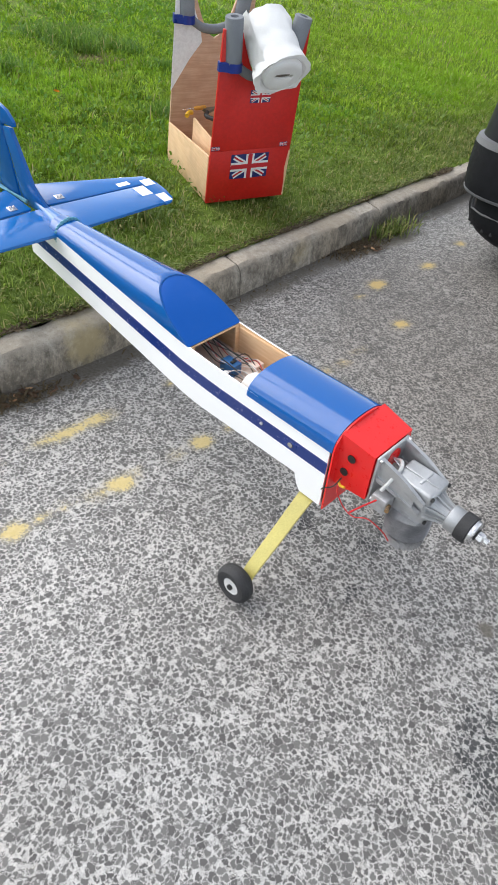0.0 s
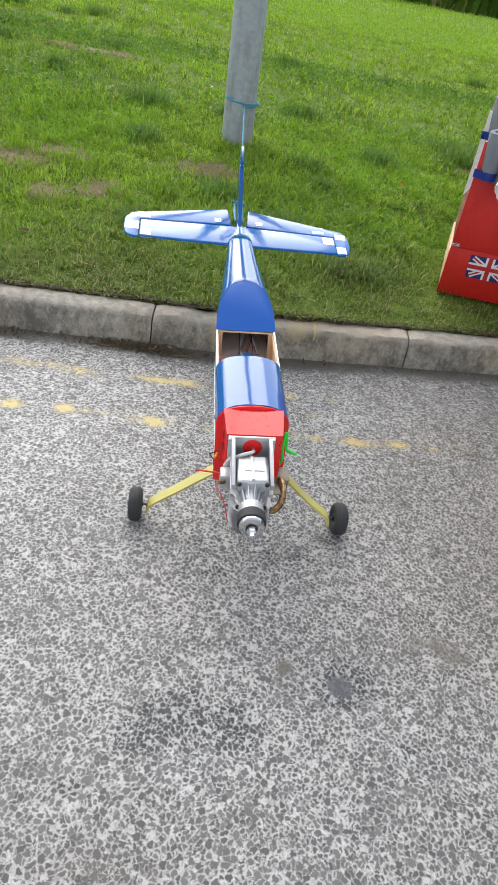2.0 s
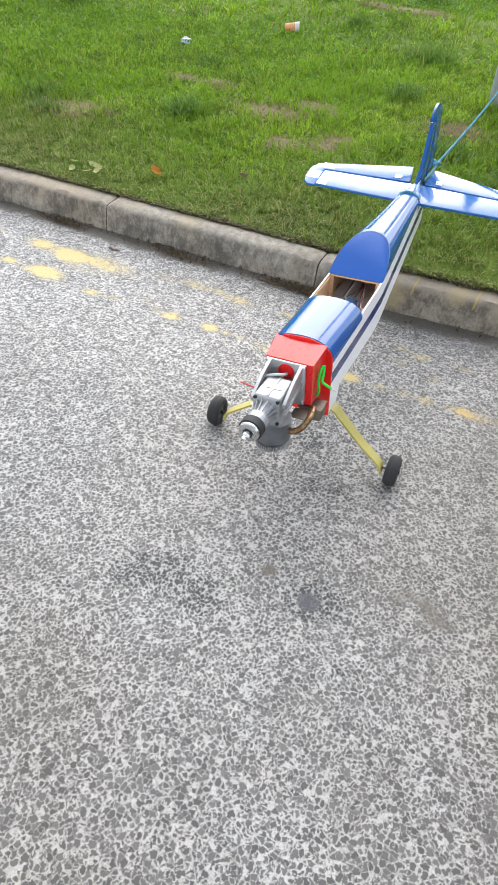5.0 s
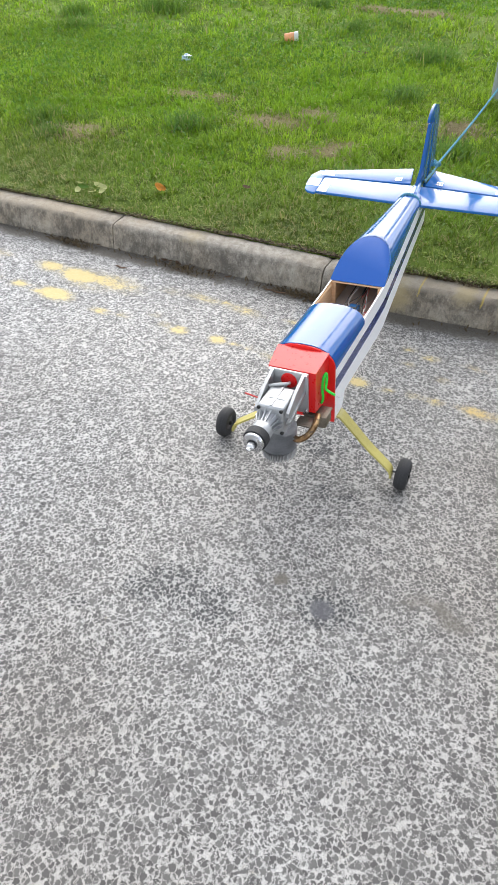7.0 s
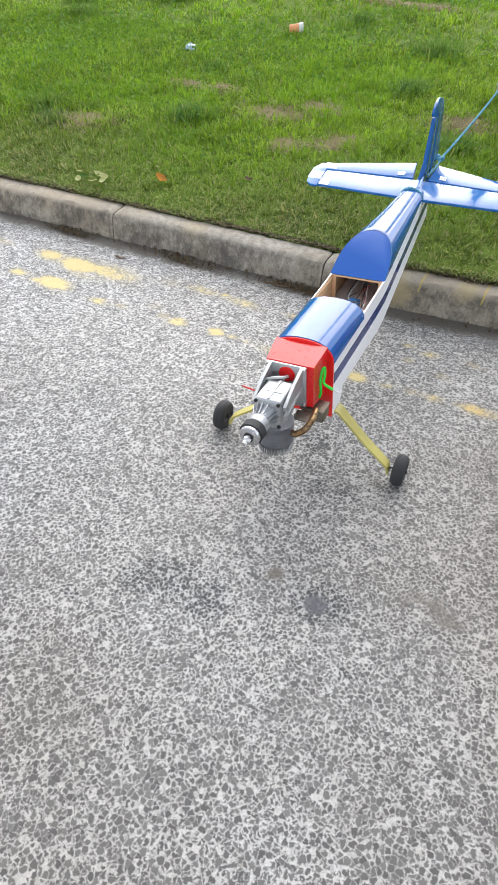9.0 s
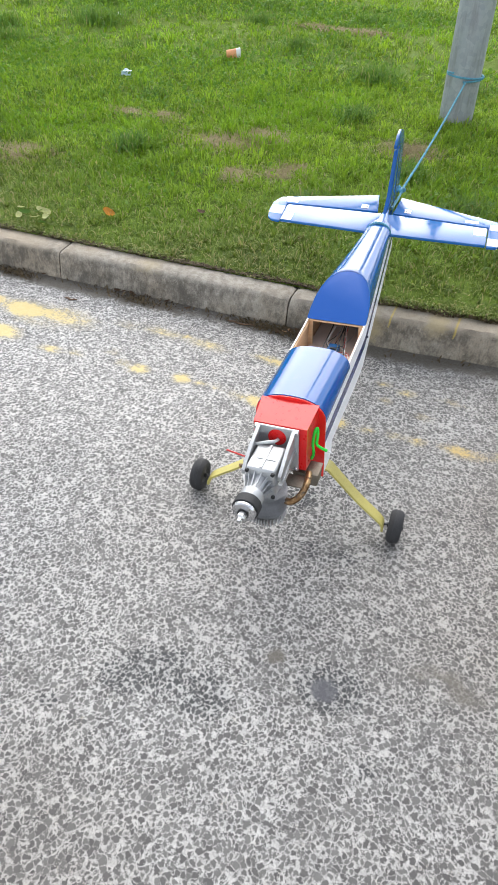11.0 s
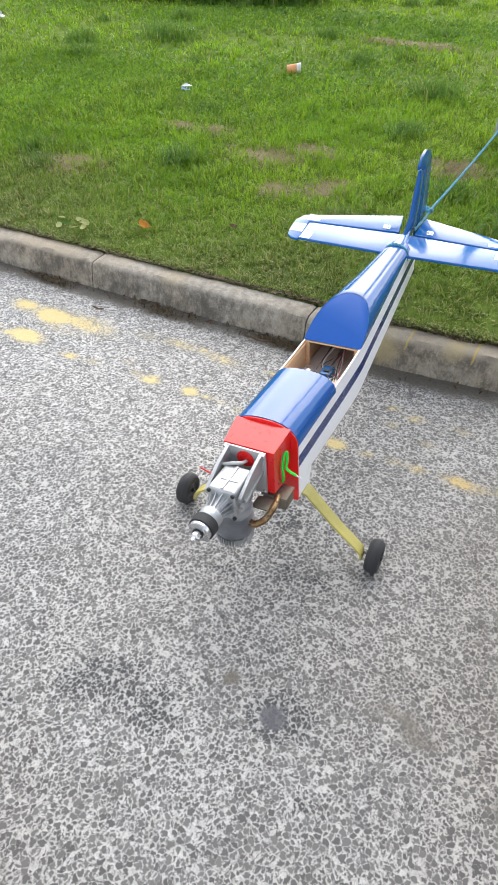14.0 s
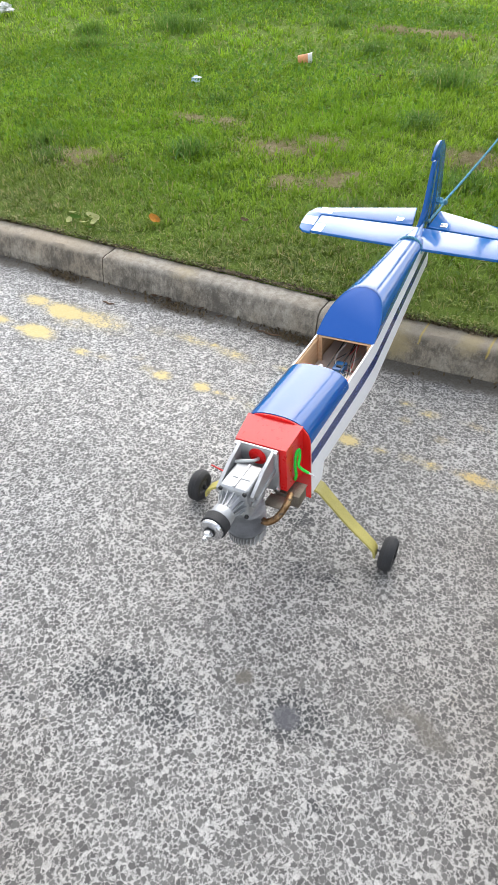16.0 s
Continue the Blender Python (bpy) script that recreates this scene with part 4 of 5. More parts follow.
turned([(0.247, 0.0215), (0.2475, 0.0235), (0.2515, 0.0235), (0.2535, 0.0215), (0.2545, 0.0125)], fwd, M_MACH, "prop_washer", plane, "bright conical washer")
turned([(0.2545, 0.0110), (0.2565, 0.0110)], fwd, M_BLKWIRE, "spring_washer", plane)
turned([(0.256, 0.0092), (0.264, 0.0092), (0.266, 0.0070), (0.2665, 0.0052), (0.272, 0.0050), (0.273, 0.0035)], fwd, M_MACH, "prop_nut", plane, "bright prop nut", 6)
part("crank_block", box((EX - 0.026, -0.182, 0.240), (EX + 0.026, -0.120, 0.262), 0.006, 3), M_ALLOY, plane, "cast aluminium crankcase base")
cyl = turned([(0, 0.026), (0.10, 0.028)], Matrix.Translation((EX, -0.152, 0.172)), M_FIN, "cylinder", plane, "grey finned cylinder pointing down")
for k in range(9):
    rr = 0.042 if k < 8 else 0.038
    part("cooling_fin", lathe([(-0.0004, rr - 0.001), (-0.0009, rr - 0.003), (-0.0010, 0.02), (0.0010, 0.02), (0.0009, rr - 0.003), (0.0004, rr)], Matrix.Translation((EX, -0.152, 0.246 - 0.0068 * k)), 28), M_FIN, cyl)
for k in range(13):
    x = -0.036 + 0.006 * k
    d = math.sqrt(max(0.0, 0.039 ** 2 - x * x))
    if d > 0.004:
        part("head_fin", box((EX + x - 0.0009, -0.152 - d, 0.169), (EX + x + 0.0009, -0.152 + d, 0.187)), M_FIN, cyl)
# carburettor flank, exhaust and silencer
part("carburettor", box((EX - 0.060, -0.128, 0.250), (EX - 0.030, -0.096, 0.285), 0.004), M_FIN, plane, "dark carburettor")
part("carburettor_screw", tube([(EX - 0.05, -0.13, 0.272), (EX - 0.066, -0.135, 0.274)], 0.004, 10), M_BRASS, plane)
ex = part("exhaust_pipe", tube(smooth_path([(0.026, -0.150, 0.222), (0.044, -0.154, 0.222), (0.060, -0.138, 0.228), (0.066, -0.108, 0.238), (0.062, -0.080, 0.242)], 6), 0.0072, 14), M_BRASS, plane, "heat-stained brass-coloured exhaust pipe")
part("flange", box((0.022, -0.166, 0.208), (0.028, -0.134, 0.238), 0.002), M_BRASS, ex)
si = part("silencer", box((0.026, -0.080, 0.206), (0.080, -0.040, 0.238), 0.003), M_STEEL, plane, "sooty folded steel silencer box")
part("seam", box((0.024, -0.082, 0.2365), (0.082, -0.038, 0.2395), 0.001), M_STEEL, si)
part("bracket", box((0.022, -0.125, 0.236), (0.060, -0.090, 0.239), 0.0008), M_STEEL, si)
part("fuel_tube", tube(smooth_path([(EX + 0.004, -0.088, 0.322), (EX + 0.002, -0.105, 0.330), (EX - 0.018, -0.116, 0.331), (EX - 0.042, -0.115, 0.318), (EX - 0.052, -0.108, 0.296)], 6), 0.0035, 10), M_TUBE, plane, "clear plastic fuel tube")
part("throttle_rod", tube([(EX + 0.003, -0.086, 0.325), (EX - 0.004, -0.116, 0.318)], 0.0028, 8), M_MACH, plane)
# loose wires on the flank
for pts, mat in (([(-0.066, -0.030, 0.268), (-0.078, -0.034, 0.250), (-0.072, -0.05, 0.215), (-0.07, -0.075, 0.205), (-0.06, -0.10, 0.212), (-0.05, -0.13, 0.195), (-0.046, -0.145, 0.178)], M_REDWIRE),
                 ([(-0.066, -0.030, 0.272), (-0.085, -0.028, 0.262), (-0.084, -0.008, 0.240), (-0.078, 0.0, 0.225)], M_BLKWIRE),
                 ([(-0.116, -0.090, 0.268), (-0.085, -0.100, 0.272), (-0.050, -0.115, 0.280)], M_REDWIRE),
                 ([(-0.070, -0.028, 0.266), (-0.074, -0.035, 0.262), (-0.076, -0.046, 0.266)], M_YELLOWPL)):
    part("loose_wire", tube(smooth_path(pts, 6), 0.0026 if mat is M_YELLOWPL else 0.0018 if pts[0][0] < -0.1 else 0.0012, 8), mat, plane, "loose coloured wire")
# green cord knotted through the other flank
gc = smooth_path([(0.059, -0.050, 0.256), (0.064, -0.054, 0.274), (0.062, -0.054, 0.300), (0.064, -0.050, 0.328), (0.068, -0.044, 0.334), (0.070, -0.048, 0.318), (0.070, -0.054, 0.302), (0.078, -0.056, 0.296), (0.092, -0.054, 0.288)], 6)
cord = part("green_cord", tube(gc, 0.0032, 8), M_GREEN, plane, "bright green knotted cord")
part("cord_tip", tube([(0.092, -0.054, 0.288), (0.104, -0.052, 0.282)], [0.002, 0.0012], 6), M_WHITEPL, cord)

# all but the undercarriage takes the lean
lean = HEAD.inverted() @ BODY
for ob in plane.children_recursive:
    if ob.name.split(".")[0] not in ("gear_leg", "wheel", "hub", "inner_hub", "collar", "axle"):
        ob.data.transform(lean)

# ---------------------------------------------------------------- tether rope
rope = tagged(new("tether_rope"), "thin blue rope tying the tail to the post", "rope")
W = BODY
knot = W @ Vector((0.012, 1.262, 0.385))
pole_pt = Vector((POST[0] + 0.02, POST[1] - 0.092, 0.445))


def twisted(points, r, name, label=""):
    pts = smooth_path(points, 10)
    for ph in (0.0, math.pi):
        strand = []
        run = 0.0
        for i, (p, u, v) in enumerate(frames_along(pts)):
            run += (pts[i] - pts[i - 1]).length if i else 0
            a = run * 320 + ph
            strand.append(p + (u * math.cos(a) + v * math.sin(a)) * r * 0.55)
        part(name, tube(strand, r * 0.72, 6), M_ROPE, rope, label)


sag = [knot.lerp(pole_pt, k / 24) + Vector((0, 0, -0.018 * math.sin(math.pi * k / 24))) for k in range(25)]
twisted(sag, 0.0042, "rope_span")
turns = [Vector((POST[0] + 0.0905 * math.sin(a), POST[1] - 0.0905 * math.cos(a), 0.445 + 0.012 * math.sin(a * 0.5) + 0.02 * a / 6.3)) for a in [0.1 + 2 * math.pi * 1.9 * k / 40 for k in range(41)]]
twisted(turns, 0.0045, "rope_turns")
band = [W @ Vector((0.035 * math.sin(a), 0.925 - 0.010 * math.cos(a), 0.362 + 0.036 * math.cos(a))) for a in [-2.0 + 4.0 * k / 16 for k in range(17)]]
twisted(band, 0.0045, "rope_band")
back = [W @ Vector((-0.012, 1.09, 0.385)), W @ Vector((-0.010, 1.255, 0.384)), knot, W @ Vector((0.014, 1.24, 0.382)), W @ Vector((0.010, 1.09, 0.383))]
twisted(back, 0.0042, "rope_loop")
kn = bmesh.new()
for k in range(4):
    bmesh.ops.create_icosphere(kn, subdivisions=2, radius=0.009, matrix=Matrix.Translation(knot + Vector((0.006 * (k % 2) - 0.012 * (k // 2), 0.004 * k, 0.003 * (k % 3)))))
part("knot", kn, M_ROPE, rope)
part("loose_end", tube(smooth_path([knot, knot + Vector((-0.02, 0.0, 0.008)), knot + Vector((-0.035, -0.01, 0.014))], 4), 0.004, 8), M_ROPE, rope)


# ---------------------------------------------------------------- field box
BOX = pose(1.074, 0.510, 0.142, 8.1, -3.2, -15.6) @ Matrix.Scale(0.95, 4)
fb = tagged(new("field_box"), "red plywood flight box with grey foam cradle posts", "tool stand")
fb.matrix_world = BOX
BW, BD, BH = 0.347, 0.455, 0.620
UP = Matrix.Rotation(radians(90), 4, "X")  # outline in x, z


def cradle_panel():
    """Outline with two prongs and a rounded V between them."""
    dip = [(0.272 - 0.184 * k / 10, BH - 0.17 + 0.16 * abs(1 - k / 5) ** 1.8) for k in range(11)]
    return [(0, 0), (BW, 0), (BW - 0.002, 0.30), (BW - 0.004, BH), (0.282, BH)] + dip + [(0.084, BH), (0.016, BH), (0.008, 0.30)]


def flag(parent, x, z, w, h, skew=0.0):
    """A union flag sticker from layers of coloured strips, each a hair above the last."""
    def strip(name, pts, mat, k):
        m = Matrix.Translation((x, -0.0062 - 0.0004 * k, z)) @ UP @ Matrix.Rotation(radians(skew), 4, "Z")
        return part(name, slab(pts, 0.0004, m), mat, parent)

    def bar(x0, y0, x1, y1, t):
        d = Vector((x1 - x0, y1 - y0)).normalized()
        nx, ny = -d.y * t / 2, d.x * t / 2
        return [(x0 + nx, y0 + ny), (x0 - nx, y0 - ny), (x1 - nx, y1 - ny), (x1 + nx, y1 + ny)]

    strip("flag", [(0, 0), (w, 0), (w, h), (0, h)], M_FLAGBLUE, 0)
    i = h * 0.10
    for x0, y0, x1, y1 in ((i * 1.4, i, w - i * 1.4, h - i), (w - i * 1.4, i, i * 1.4, h - i)):
        strip("flag_saltire", bar(x0, y0, x1, y1, h * 0.2), M_FLAGWHITE, 1)
        strip("flag_saltire", bar(x0, y0, x1, y1, h * 0.07), M_FLAGRED, 2)
    for t, m, k in ((0.36, M_FLAGWHITE, 3), (0.18, M_FLAGRED, 4)):
        strip("flag_cross", [(0, h / 2 - h * t / 2), (w, h / 2 - h * t / 2), (w, h / 2 + h * t / 2), (0, h / 2 + h * t / 2)], m, k)
        strip("flag_cross", [(w / 2 - h * t / 2, 0.0), (w / 2 + h * t / 2, 0.0), (w / 2 + h * t / 2, h), (w / 2 - h * t / 2, h)], m, k + 0.4)


SEAM = 0.208  # the front is two boards that meet at a fine joint
outline = cradle_panel()
fp = part("front_panel", slab([(0.0058, SEAM + 0.0005), (BW - 0.0014, SEAM + 0.0005)] + outline[2:], 0.011, UP, 0.0008), M_BOXRED, fb, "red painted front panel")
part("lower_board", slab([(0, 0), (BW, 0), (BW - 0.0014, SEAM - 0.0005), (0.0055, SEAM - 0.0005)], 0.0108, UP, 0.0008), M_BOXRED, fp)
flag(fp, 0.093, 0.093, 0.162, 0.098)
flag(fp, 0.143, 0.381, 0.082, 0.045)
for x in (0.006, BW - 0.052):
    flag(fp, x, 0.212, 0.034, 0.016)
part("worn_edge", slab([(BW - 0.0035, 0.004), (BW + 0.0012, 0.0), (BW + 0.0012, 0.196), (BW - 0.006, 0.19), (BW - 0.012, 0.12), (BW - 0.006, 0.07)], 0.0124, UP), M_PLY, fp, "bare splintered plywood edge")
# unseen lining, added to keep red bounce light off the back panel
part("bounce_lining", slab([(0.006, 0.004), (BW - 0.006, 0.004), (BW - 0.008, BH - 0.19), (0.014, BH - 0.19)], 0.003, Matrix.Translation((0, 0.0072, 0)) @ UP), M_PLYDARK, fp, "unseen brown plywood lining added against red bounce light")
bp = part("back_panel", slab(cradle_panel(), 0.011, Matrix.Translation((0.004, BD, -0.012)) @ UP, 0.001), M_PLYDARK, fb, "brown plywood back panel")
grey = [(-0.003, 0.245), (0.070, 0.36), (0.122, 0.425), (0.112, 0.475), (0.084, 0.54), (0.076, BH - 0.03), (0.006, BH - 0.016)]
part("grey_paint", slab(grey, 0.001, Matrix.Translation((0.008, BD - 0.0066, 0)) @ UP), M_BOXGREY, bp, "pale grey painted upper part")
for x in (0.001, BW - 0.011):
    part("side_board", slab([(0.006, 0.0), (BD - 0.006, -0.045), (BD - 0.006, 0.118), (0.006, 0.187)], 0.009, Matrix(((0, 0, 1, x + 0.005), (1, 0, 0, 0), (0, 1, 0, 0), (0, 0, 0, 1))), 0.001), M_PLY, fb, "bare plywood side board")
part("base_board", loft([[(0.010, y, z), (BW - 0.011, y, z), (BW - 0.011, y, z + 0.009), (0.010, y, z + 0.009)] for y, z in ((0.006, 0.004), (BD - 0.006, -0.040))]), M_PLY, fb)
part("divider", slab([(0.006, 0.013), (0.31, -0.015), (0.31, 0.195), (0.006, 0.20)], 0.008, Matrix(((0, 0, 1, 0.060), (1, 0, 0, 0), (0, 1, 0, 0), (0, 0, 0, 1))), 0.001), M_PLY, fb)


def foam(x0, z0, x1, z1, y, name="foam_post"):
    """Slit pipe lagging pushed over a prong."""
    a, b = Vector((x0, y, z0)), Vector((x1, y, z1))
    ax = (b - a).normalized()
    L = (b - a).length
    q = ax.to_track_quat("Z", "Y").to_matrix().to_4x4()
    prof = [(0, 0.028), (0.002, 0.031), (L - 0.003, 0.031), (L, 0.029), (L + 0.0005, 0.014), (L - 0.012, 0.012)]
    return part(name, lathe([(z, r) for z, r in prof], Matrix.Translation(a) @ q, 24), M_FOAM, fb, "grey foam pipe lagging")


def tape_band(x0, x1, xf, y, z0, z1):
    """A flat band of tape pulled tight round a prong and the lagging on it."""
    rim = [(xf + 0.0325 * math.cos(a), 0.0325 * math.sin(a)) for a in (math.pi * k / 10 for k in range(2, 9))]
    loop = [(x1, 0.0068)] + rim + [(x0, 0.0068), (x0, -0.0068)] + [(px, -py) for px, py in rim[::-1]] + [(x1, -0.0068)]
    wob = [0.0012 * noise.noise((k * 1.7, y, x0 * 9)) for k in range(len(loop))]
    return loft([[(px, y + py, z + w * 2) for (px, py), w in zip(loop, wob)] for z in (z0, (z0 + z1) / 2, z1)])


for y in (0.0, BD):
    for x0, x1, xa, xb, lift in ((0.008, 0.092, 0.064, 0.052, 0.037), (0.262, BW - 0.001, BW - 0.062, BW - 0.034, 0.037)):
        foam(xa, BH - 0.125, xb, BH + lift, y)
        part("tape", tape_band(x0, x1, xa, y, BH - 0.128, BH - 0.098), M_TAPE, fb, "blue tape binding")
    # lagging along the V of the cradle
    rail = smooth_path([Vector((0.085, y, BH - 0.12)), Vector((0.13, y, BH - 0.145)), Vector((0.178, y, BH - 0.152)), Vector((0.225, y, BH - 0.145)), Vector((0.27, y, BH - 0.12))], 5)
    part("foam_rest", tube(rail, 0.017, 16), M_FOAM, fb, "grey foam lagging in the cradle")

# tools lying in the box
pl = tagged(new("pliers"), "pliers with yellow and black grips in the box", "tool")
pl.matrix_world = BOX @ pose(0.030, 0.318, 0.200, 0, 0, 22)
part("grip", tube(smooth_path([(0, 0, 0), (0.02, 0.010, 0.004), (0.04, 0.012, 0.0)], 5), 0.009, 10), M_YELLOWPL, pl, "yellow grip")
part("grip", tube(smooth_path([(0.075, -0.085, 0.002), (0.072, -0.04, 0.0), (0.10, -0.016, 0.0)], 5), 0.009, 10), M_BLKWIRE, pl, "black grip")
part("jaw", loft([[(0.10, -0.022, -0.006), (0.10, 0.014, -0.006), (0.10, 0.014, 0.006), (0.10, -0.022, 0.006)], [(0.165, -0.008, -0.004), (0.165, 0.0, -0.004), (0.165, 0.0, 0.004), (0.165, -0.008, 0.004)]]), M_STEEL, pl)
drv = tagged(new("screwdriver"), "orange-handled screwdriver in the box", "tool")
drv.matrix_world = BOX @ pose(0.135, 0.372, 0.206, 0, 0, 185)
turned([(0, 0.006), (0.004, 0.009), (0.03, 0.008), (0.045, 0.009), (0.055, 0.005)], Matrix.Rotation(radians(90), 4, "Y"), M_ORANGE, "handle", drv, "orange handle", 14)
part("shank", tube([(0.05, 0, 0), (0.11, 0, 0)], 0.0025, 8), M_MACH, drv)

# ---------------------------------------------------------------- paper roll in the cradle
roll = tagged(new("paper_roll"), "large white tissue roll, partly unwound, lying in the cradle", "paper roll")
roll.matrix_world = BOX @ pose(0.186, 0.057, 0.628, 120, 0, 2)  # its axis points to the front of the box
R0, L0 = 0.086, 0.235


def paper_body():
    rings = []
    for k in range(15):
        u = k / 14
        z = 0.012 + (L0 - 0.032) * u
        ring = []
        for i in range(48):
            a = 2 * math.pi * i / 48
            flare = 0.010 * max(0, u - 0.72) / 0.28 * (1 + 0.5 * math.sin(a * 2 + 0.6))
            r = R0 + flare + 0.006 * noise.noise((math.cos(a) * 2.2, math.sin(a) * 2.2, u * 5)) + 0.006 * noise.noise((math.cos(a) * 6, math.sin(a) * 6, u * 11)) + 0.006 * max(0, math.sin(a * 3 + u * 4)) ** 4 * u
            ring.append((r * math.cos(a), r * math.sin(a) * 0.94, z + (0.012 * noise.noise((math.cos(a) * 2, math.sin(a) * 2, 9)) if k == 14 else 0)))
        rings.append(ring)
    for r, dz in ((0.084, 0.0), (0.074, -0.010), (0.070, 0.004), (0.060, 0.008), (0.046, 0.006), (0.036, 0.007), (0.026, 0.004), (0.024, -0.010), (0.022, -0.14)):
        rings.append([(r * math.cos(2 * math.pi * i / 48) * (1.0 if r > 0.03 else 1.5), r * math.sin(2 * math.pi * i / 48) * (0.92 if r > 0.03 else 0.42), -0.02 + L0 + dz) for i in range(48)])
    return loft(rings)


part("paper", paper_body(), M_PAPER, roll)
# dark plug that paints the shade inside the roll's flattened hole
part("hole_shade", loft([[(0.030 * math.cos(k * math.pi / 12), 0.0082 * math.sin(k * math.pi / 12), z) for k in range(24)] for z in (0.10, L0 - 0.022)]), M_STEEL, roll, "flat dark plug standing in for shade in the roll's hole")
sheet = []
for k in range(9):
    z = 0.2 * k / 8
    sheet.append([Vector((-(R0 + 0.004 + 0.010 * math.sin(k * 1.1) * (j / 5)) * math.cos(0.5 - j * 0.32), (R0 + 0.005) * math.sin(0.5 - j * 0.32) - 0.004 * j * math.sin(k * 0.9), z)) for j in range(6)])
sh = loft(sheet, closed=False)
bmesh.ops.solidify(sh, geom=sh.faces[:], thickness=0.0012)
part("loose_sheet", sh, M_PAPER, roll)

# ---------------------------------------------------------------- parked car, its near corner in the road
car = tagged(new("car"), "black car with grained plastic bumper parked by the kerb", "car")
car.matrix_world = pose(1.83, -0.03, 0, 0, 0, 8)
CL, CWD = 4.2, 1.78  # from its bumper along +x, and across towards -y


def plan(inset, front):
    """Rounded outline of the body seen from above."""
    out = []
    r = 0.17
    for cx, cy, a0 in ((front + r, -r - inset, 90), (front + r, -CWD + r + inset, 180), (CL - r, -CWD + r + inset, 270), (CL - r, -r - inset, 0)):
        for k in range(9):
            a = radians(a0 + 90 * k / 8)
            out.append((cx + r * math.cos(a), cy + r * math.sin(a)))
    return out


def shell(levels):
    return loft([[Vector((x, y, z)) for x, y in plan(i, f)] for z, i, f in levels])


body = part("bumper", shell([(0.10, 0.11, 0.11), (0.125, 0.08, 0.08), (0.16, 0.055, 0.055), (0.21, 0.042, 0.042), (0.272, 0.040, 0.040), (0.284, 0.014, 0.006), (0.30, 0.008, 0.002), (0.38, 0.002, -0.002), (0.455, 0.0, 0.0), (0.465, 0.014, 0.014)]), M_CARBLACK, car, "grained black lower bumper")
part("trim_strip", shell([(0.450, 0.008, 0.006), (0.454, 0.000, 0.000), (0.476, 0.004, 0.004), (0.480, 0.014, 0.012)]), M_CARTRIM, body, "dull grey trim strip")
part("lower_strip", shell([(0.278, 0.020, 0.014), (0.282, 0.010, 0.005), (0.291, 0.008, 0.003), (0.296, 0.016, 0.012)]), M_CARTRIM, body, "dull grey trim strip")
part("body_shell", shell([(0.474, 0.016, 0.016), (0.50, 0.020, 0.020), (0.62, 0.028, 0.028), (0.80, 0.06, 0.07), (0.92, 0.12, 0.16), (0.95, 0.14, 0.2)]), M_CARPAINT, car, "black glossy body")
part("cabin", shell([(0.95, 0.16, 0.5), (1.25, 0.24, 0.75), (1.47, 0.32, 1.0), (1.50, 0.38, 1.1)]), M_LENS, car, "dark glazed cabin")
for k in range(6):
    a = radians(120 + 14 * k)
    c = Vector((0.226 + 0.166 * math.cos(a), -0.226 + 0.166 * math.sin(a), 0.172))
    part("vent_slot", tube([c - Vector((0, 0, 0.022)), c + Vector((0, 0, 0.022))], 0.006, 8), M_BLACK, body)
part("fog_lamp", loft([[Vector((0.211 + r * math.cos(radians(a)), -0.211 + r * math.sin(radians(a)), z)) for a, z in ((140, 0.225), (190, 0.225), (190, 0.272), (140, 0.272))] for r in (0.130, 0.174)]), M_LENS, body, "dark glossy fog lamp")
rim = [Vector((0.211 + 0.174 * math.cos(radians(a)), -0.211 + 0.174 * math.sin(radians(a)), z)) for a, z in ((196, 0.277), (180, 0.277), (160, 0.277), (138, 0.277), (136, 0.25), (138, 0.222), (160, 0.220), (196, 0.218))]
part("lamp_surround", tube(rim, 0.004, 8), M_CARTRIM, body, "pale lamp surround")
for x in (0.85, 3.4):
    for y in (-0.14, -CWD + 0.14):
        wm = Matrix.Translation((x, y, 0.31)) @ Matrix.Rotation(radians(90), 4, "X")
        wl = turned([(-0.09, 0.19), (-0.10, 0.25), (-0.09, 0.30), (0, 0.31), (0.09, 0.30), (0.10, 0.25), (0.09, 0.19)], wm, M_BLACK, "wheel", car, "black tyre", 36)
        turned([(-0.085, 0.03), (-0.08, 0.19), (0.08, 0.19), (0.085, 0.03)], wm, M_CARTRIM, "rim", wl, "grey rim", 24)

M_BAG = plain("pale_blue_film", (0.45, 0.58, 0.70), 0.3, 0, 0.15, 40, 0.3)

# ---------------------------------------------------------------- litter and leaves


def on_lawn(x, y, dz=0.0):
    return float(lawn_z(np.array(x), np.array(y))) + dz


def leaf_mesh(L, Wd, curl=0.25, seed=1):
    r = random.Random(seed)
    n = 7
    rows = []
    for k in range(n + 1):
        u = k / n
        w = Wd * math.sin(math.pi * min(1, u * 0.94 + 0.03)) ** 0.7 * (1 + r.uniform(-0.12, 0.12))
        zc = curl * L * (u - 0.5) ** 2
        rows.append([Vector((L * (u - 0.5), -w, zc + 0.3 * w)), Vector((L * (u - 0.5), 0, zc)), Vector((L * (u - 0.5), w, zc + 0.25 * w))])
    bm = loft(rows, closed=False)
    bmesh.ops.solidify(bm, geom=bm.faces[:], thickness=0.0008)
    return bm


def leaf(name, x, y, z, L, Wd, mat, label, turn, tilt=10, seed=1, group="", parent=None):
    ob = thing(name, leaf_mesh(L, Wd, 0.5, seed), mat, label, "leaf", pose(x, y, z, tilt, tilt * 0.6, turn), group)
    return ob


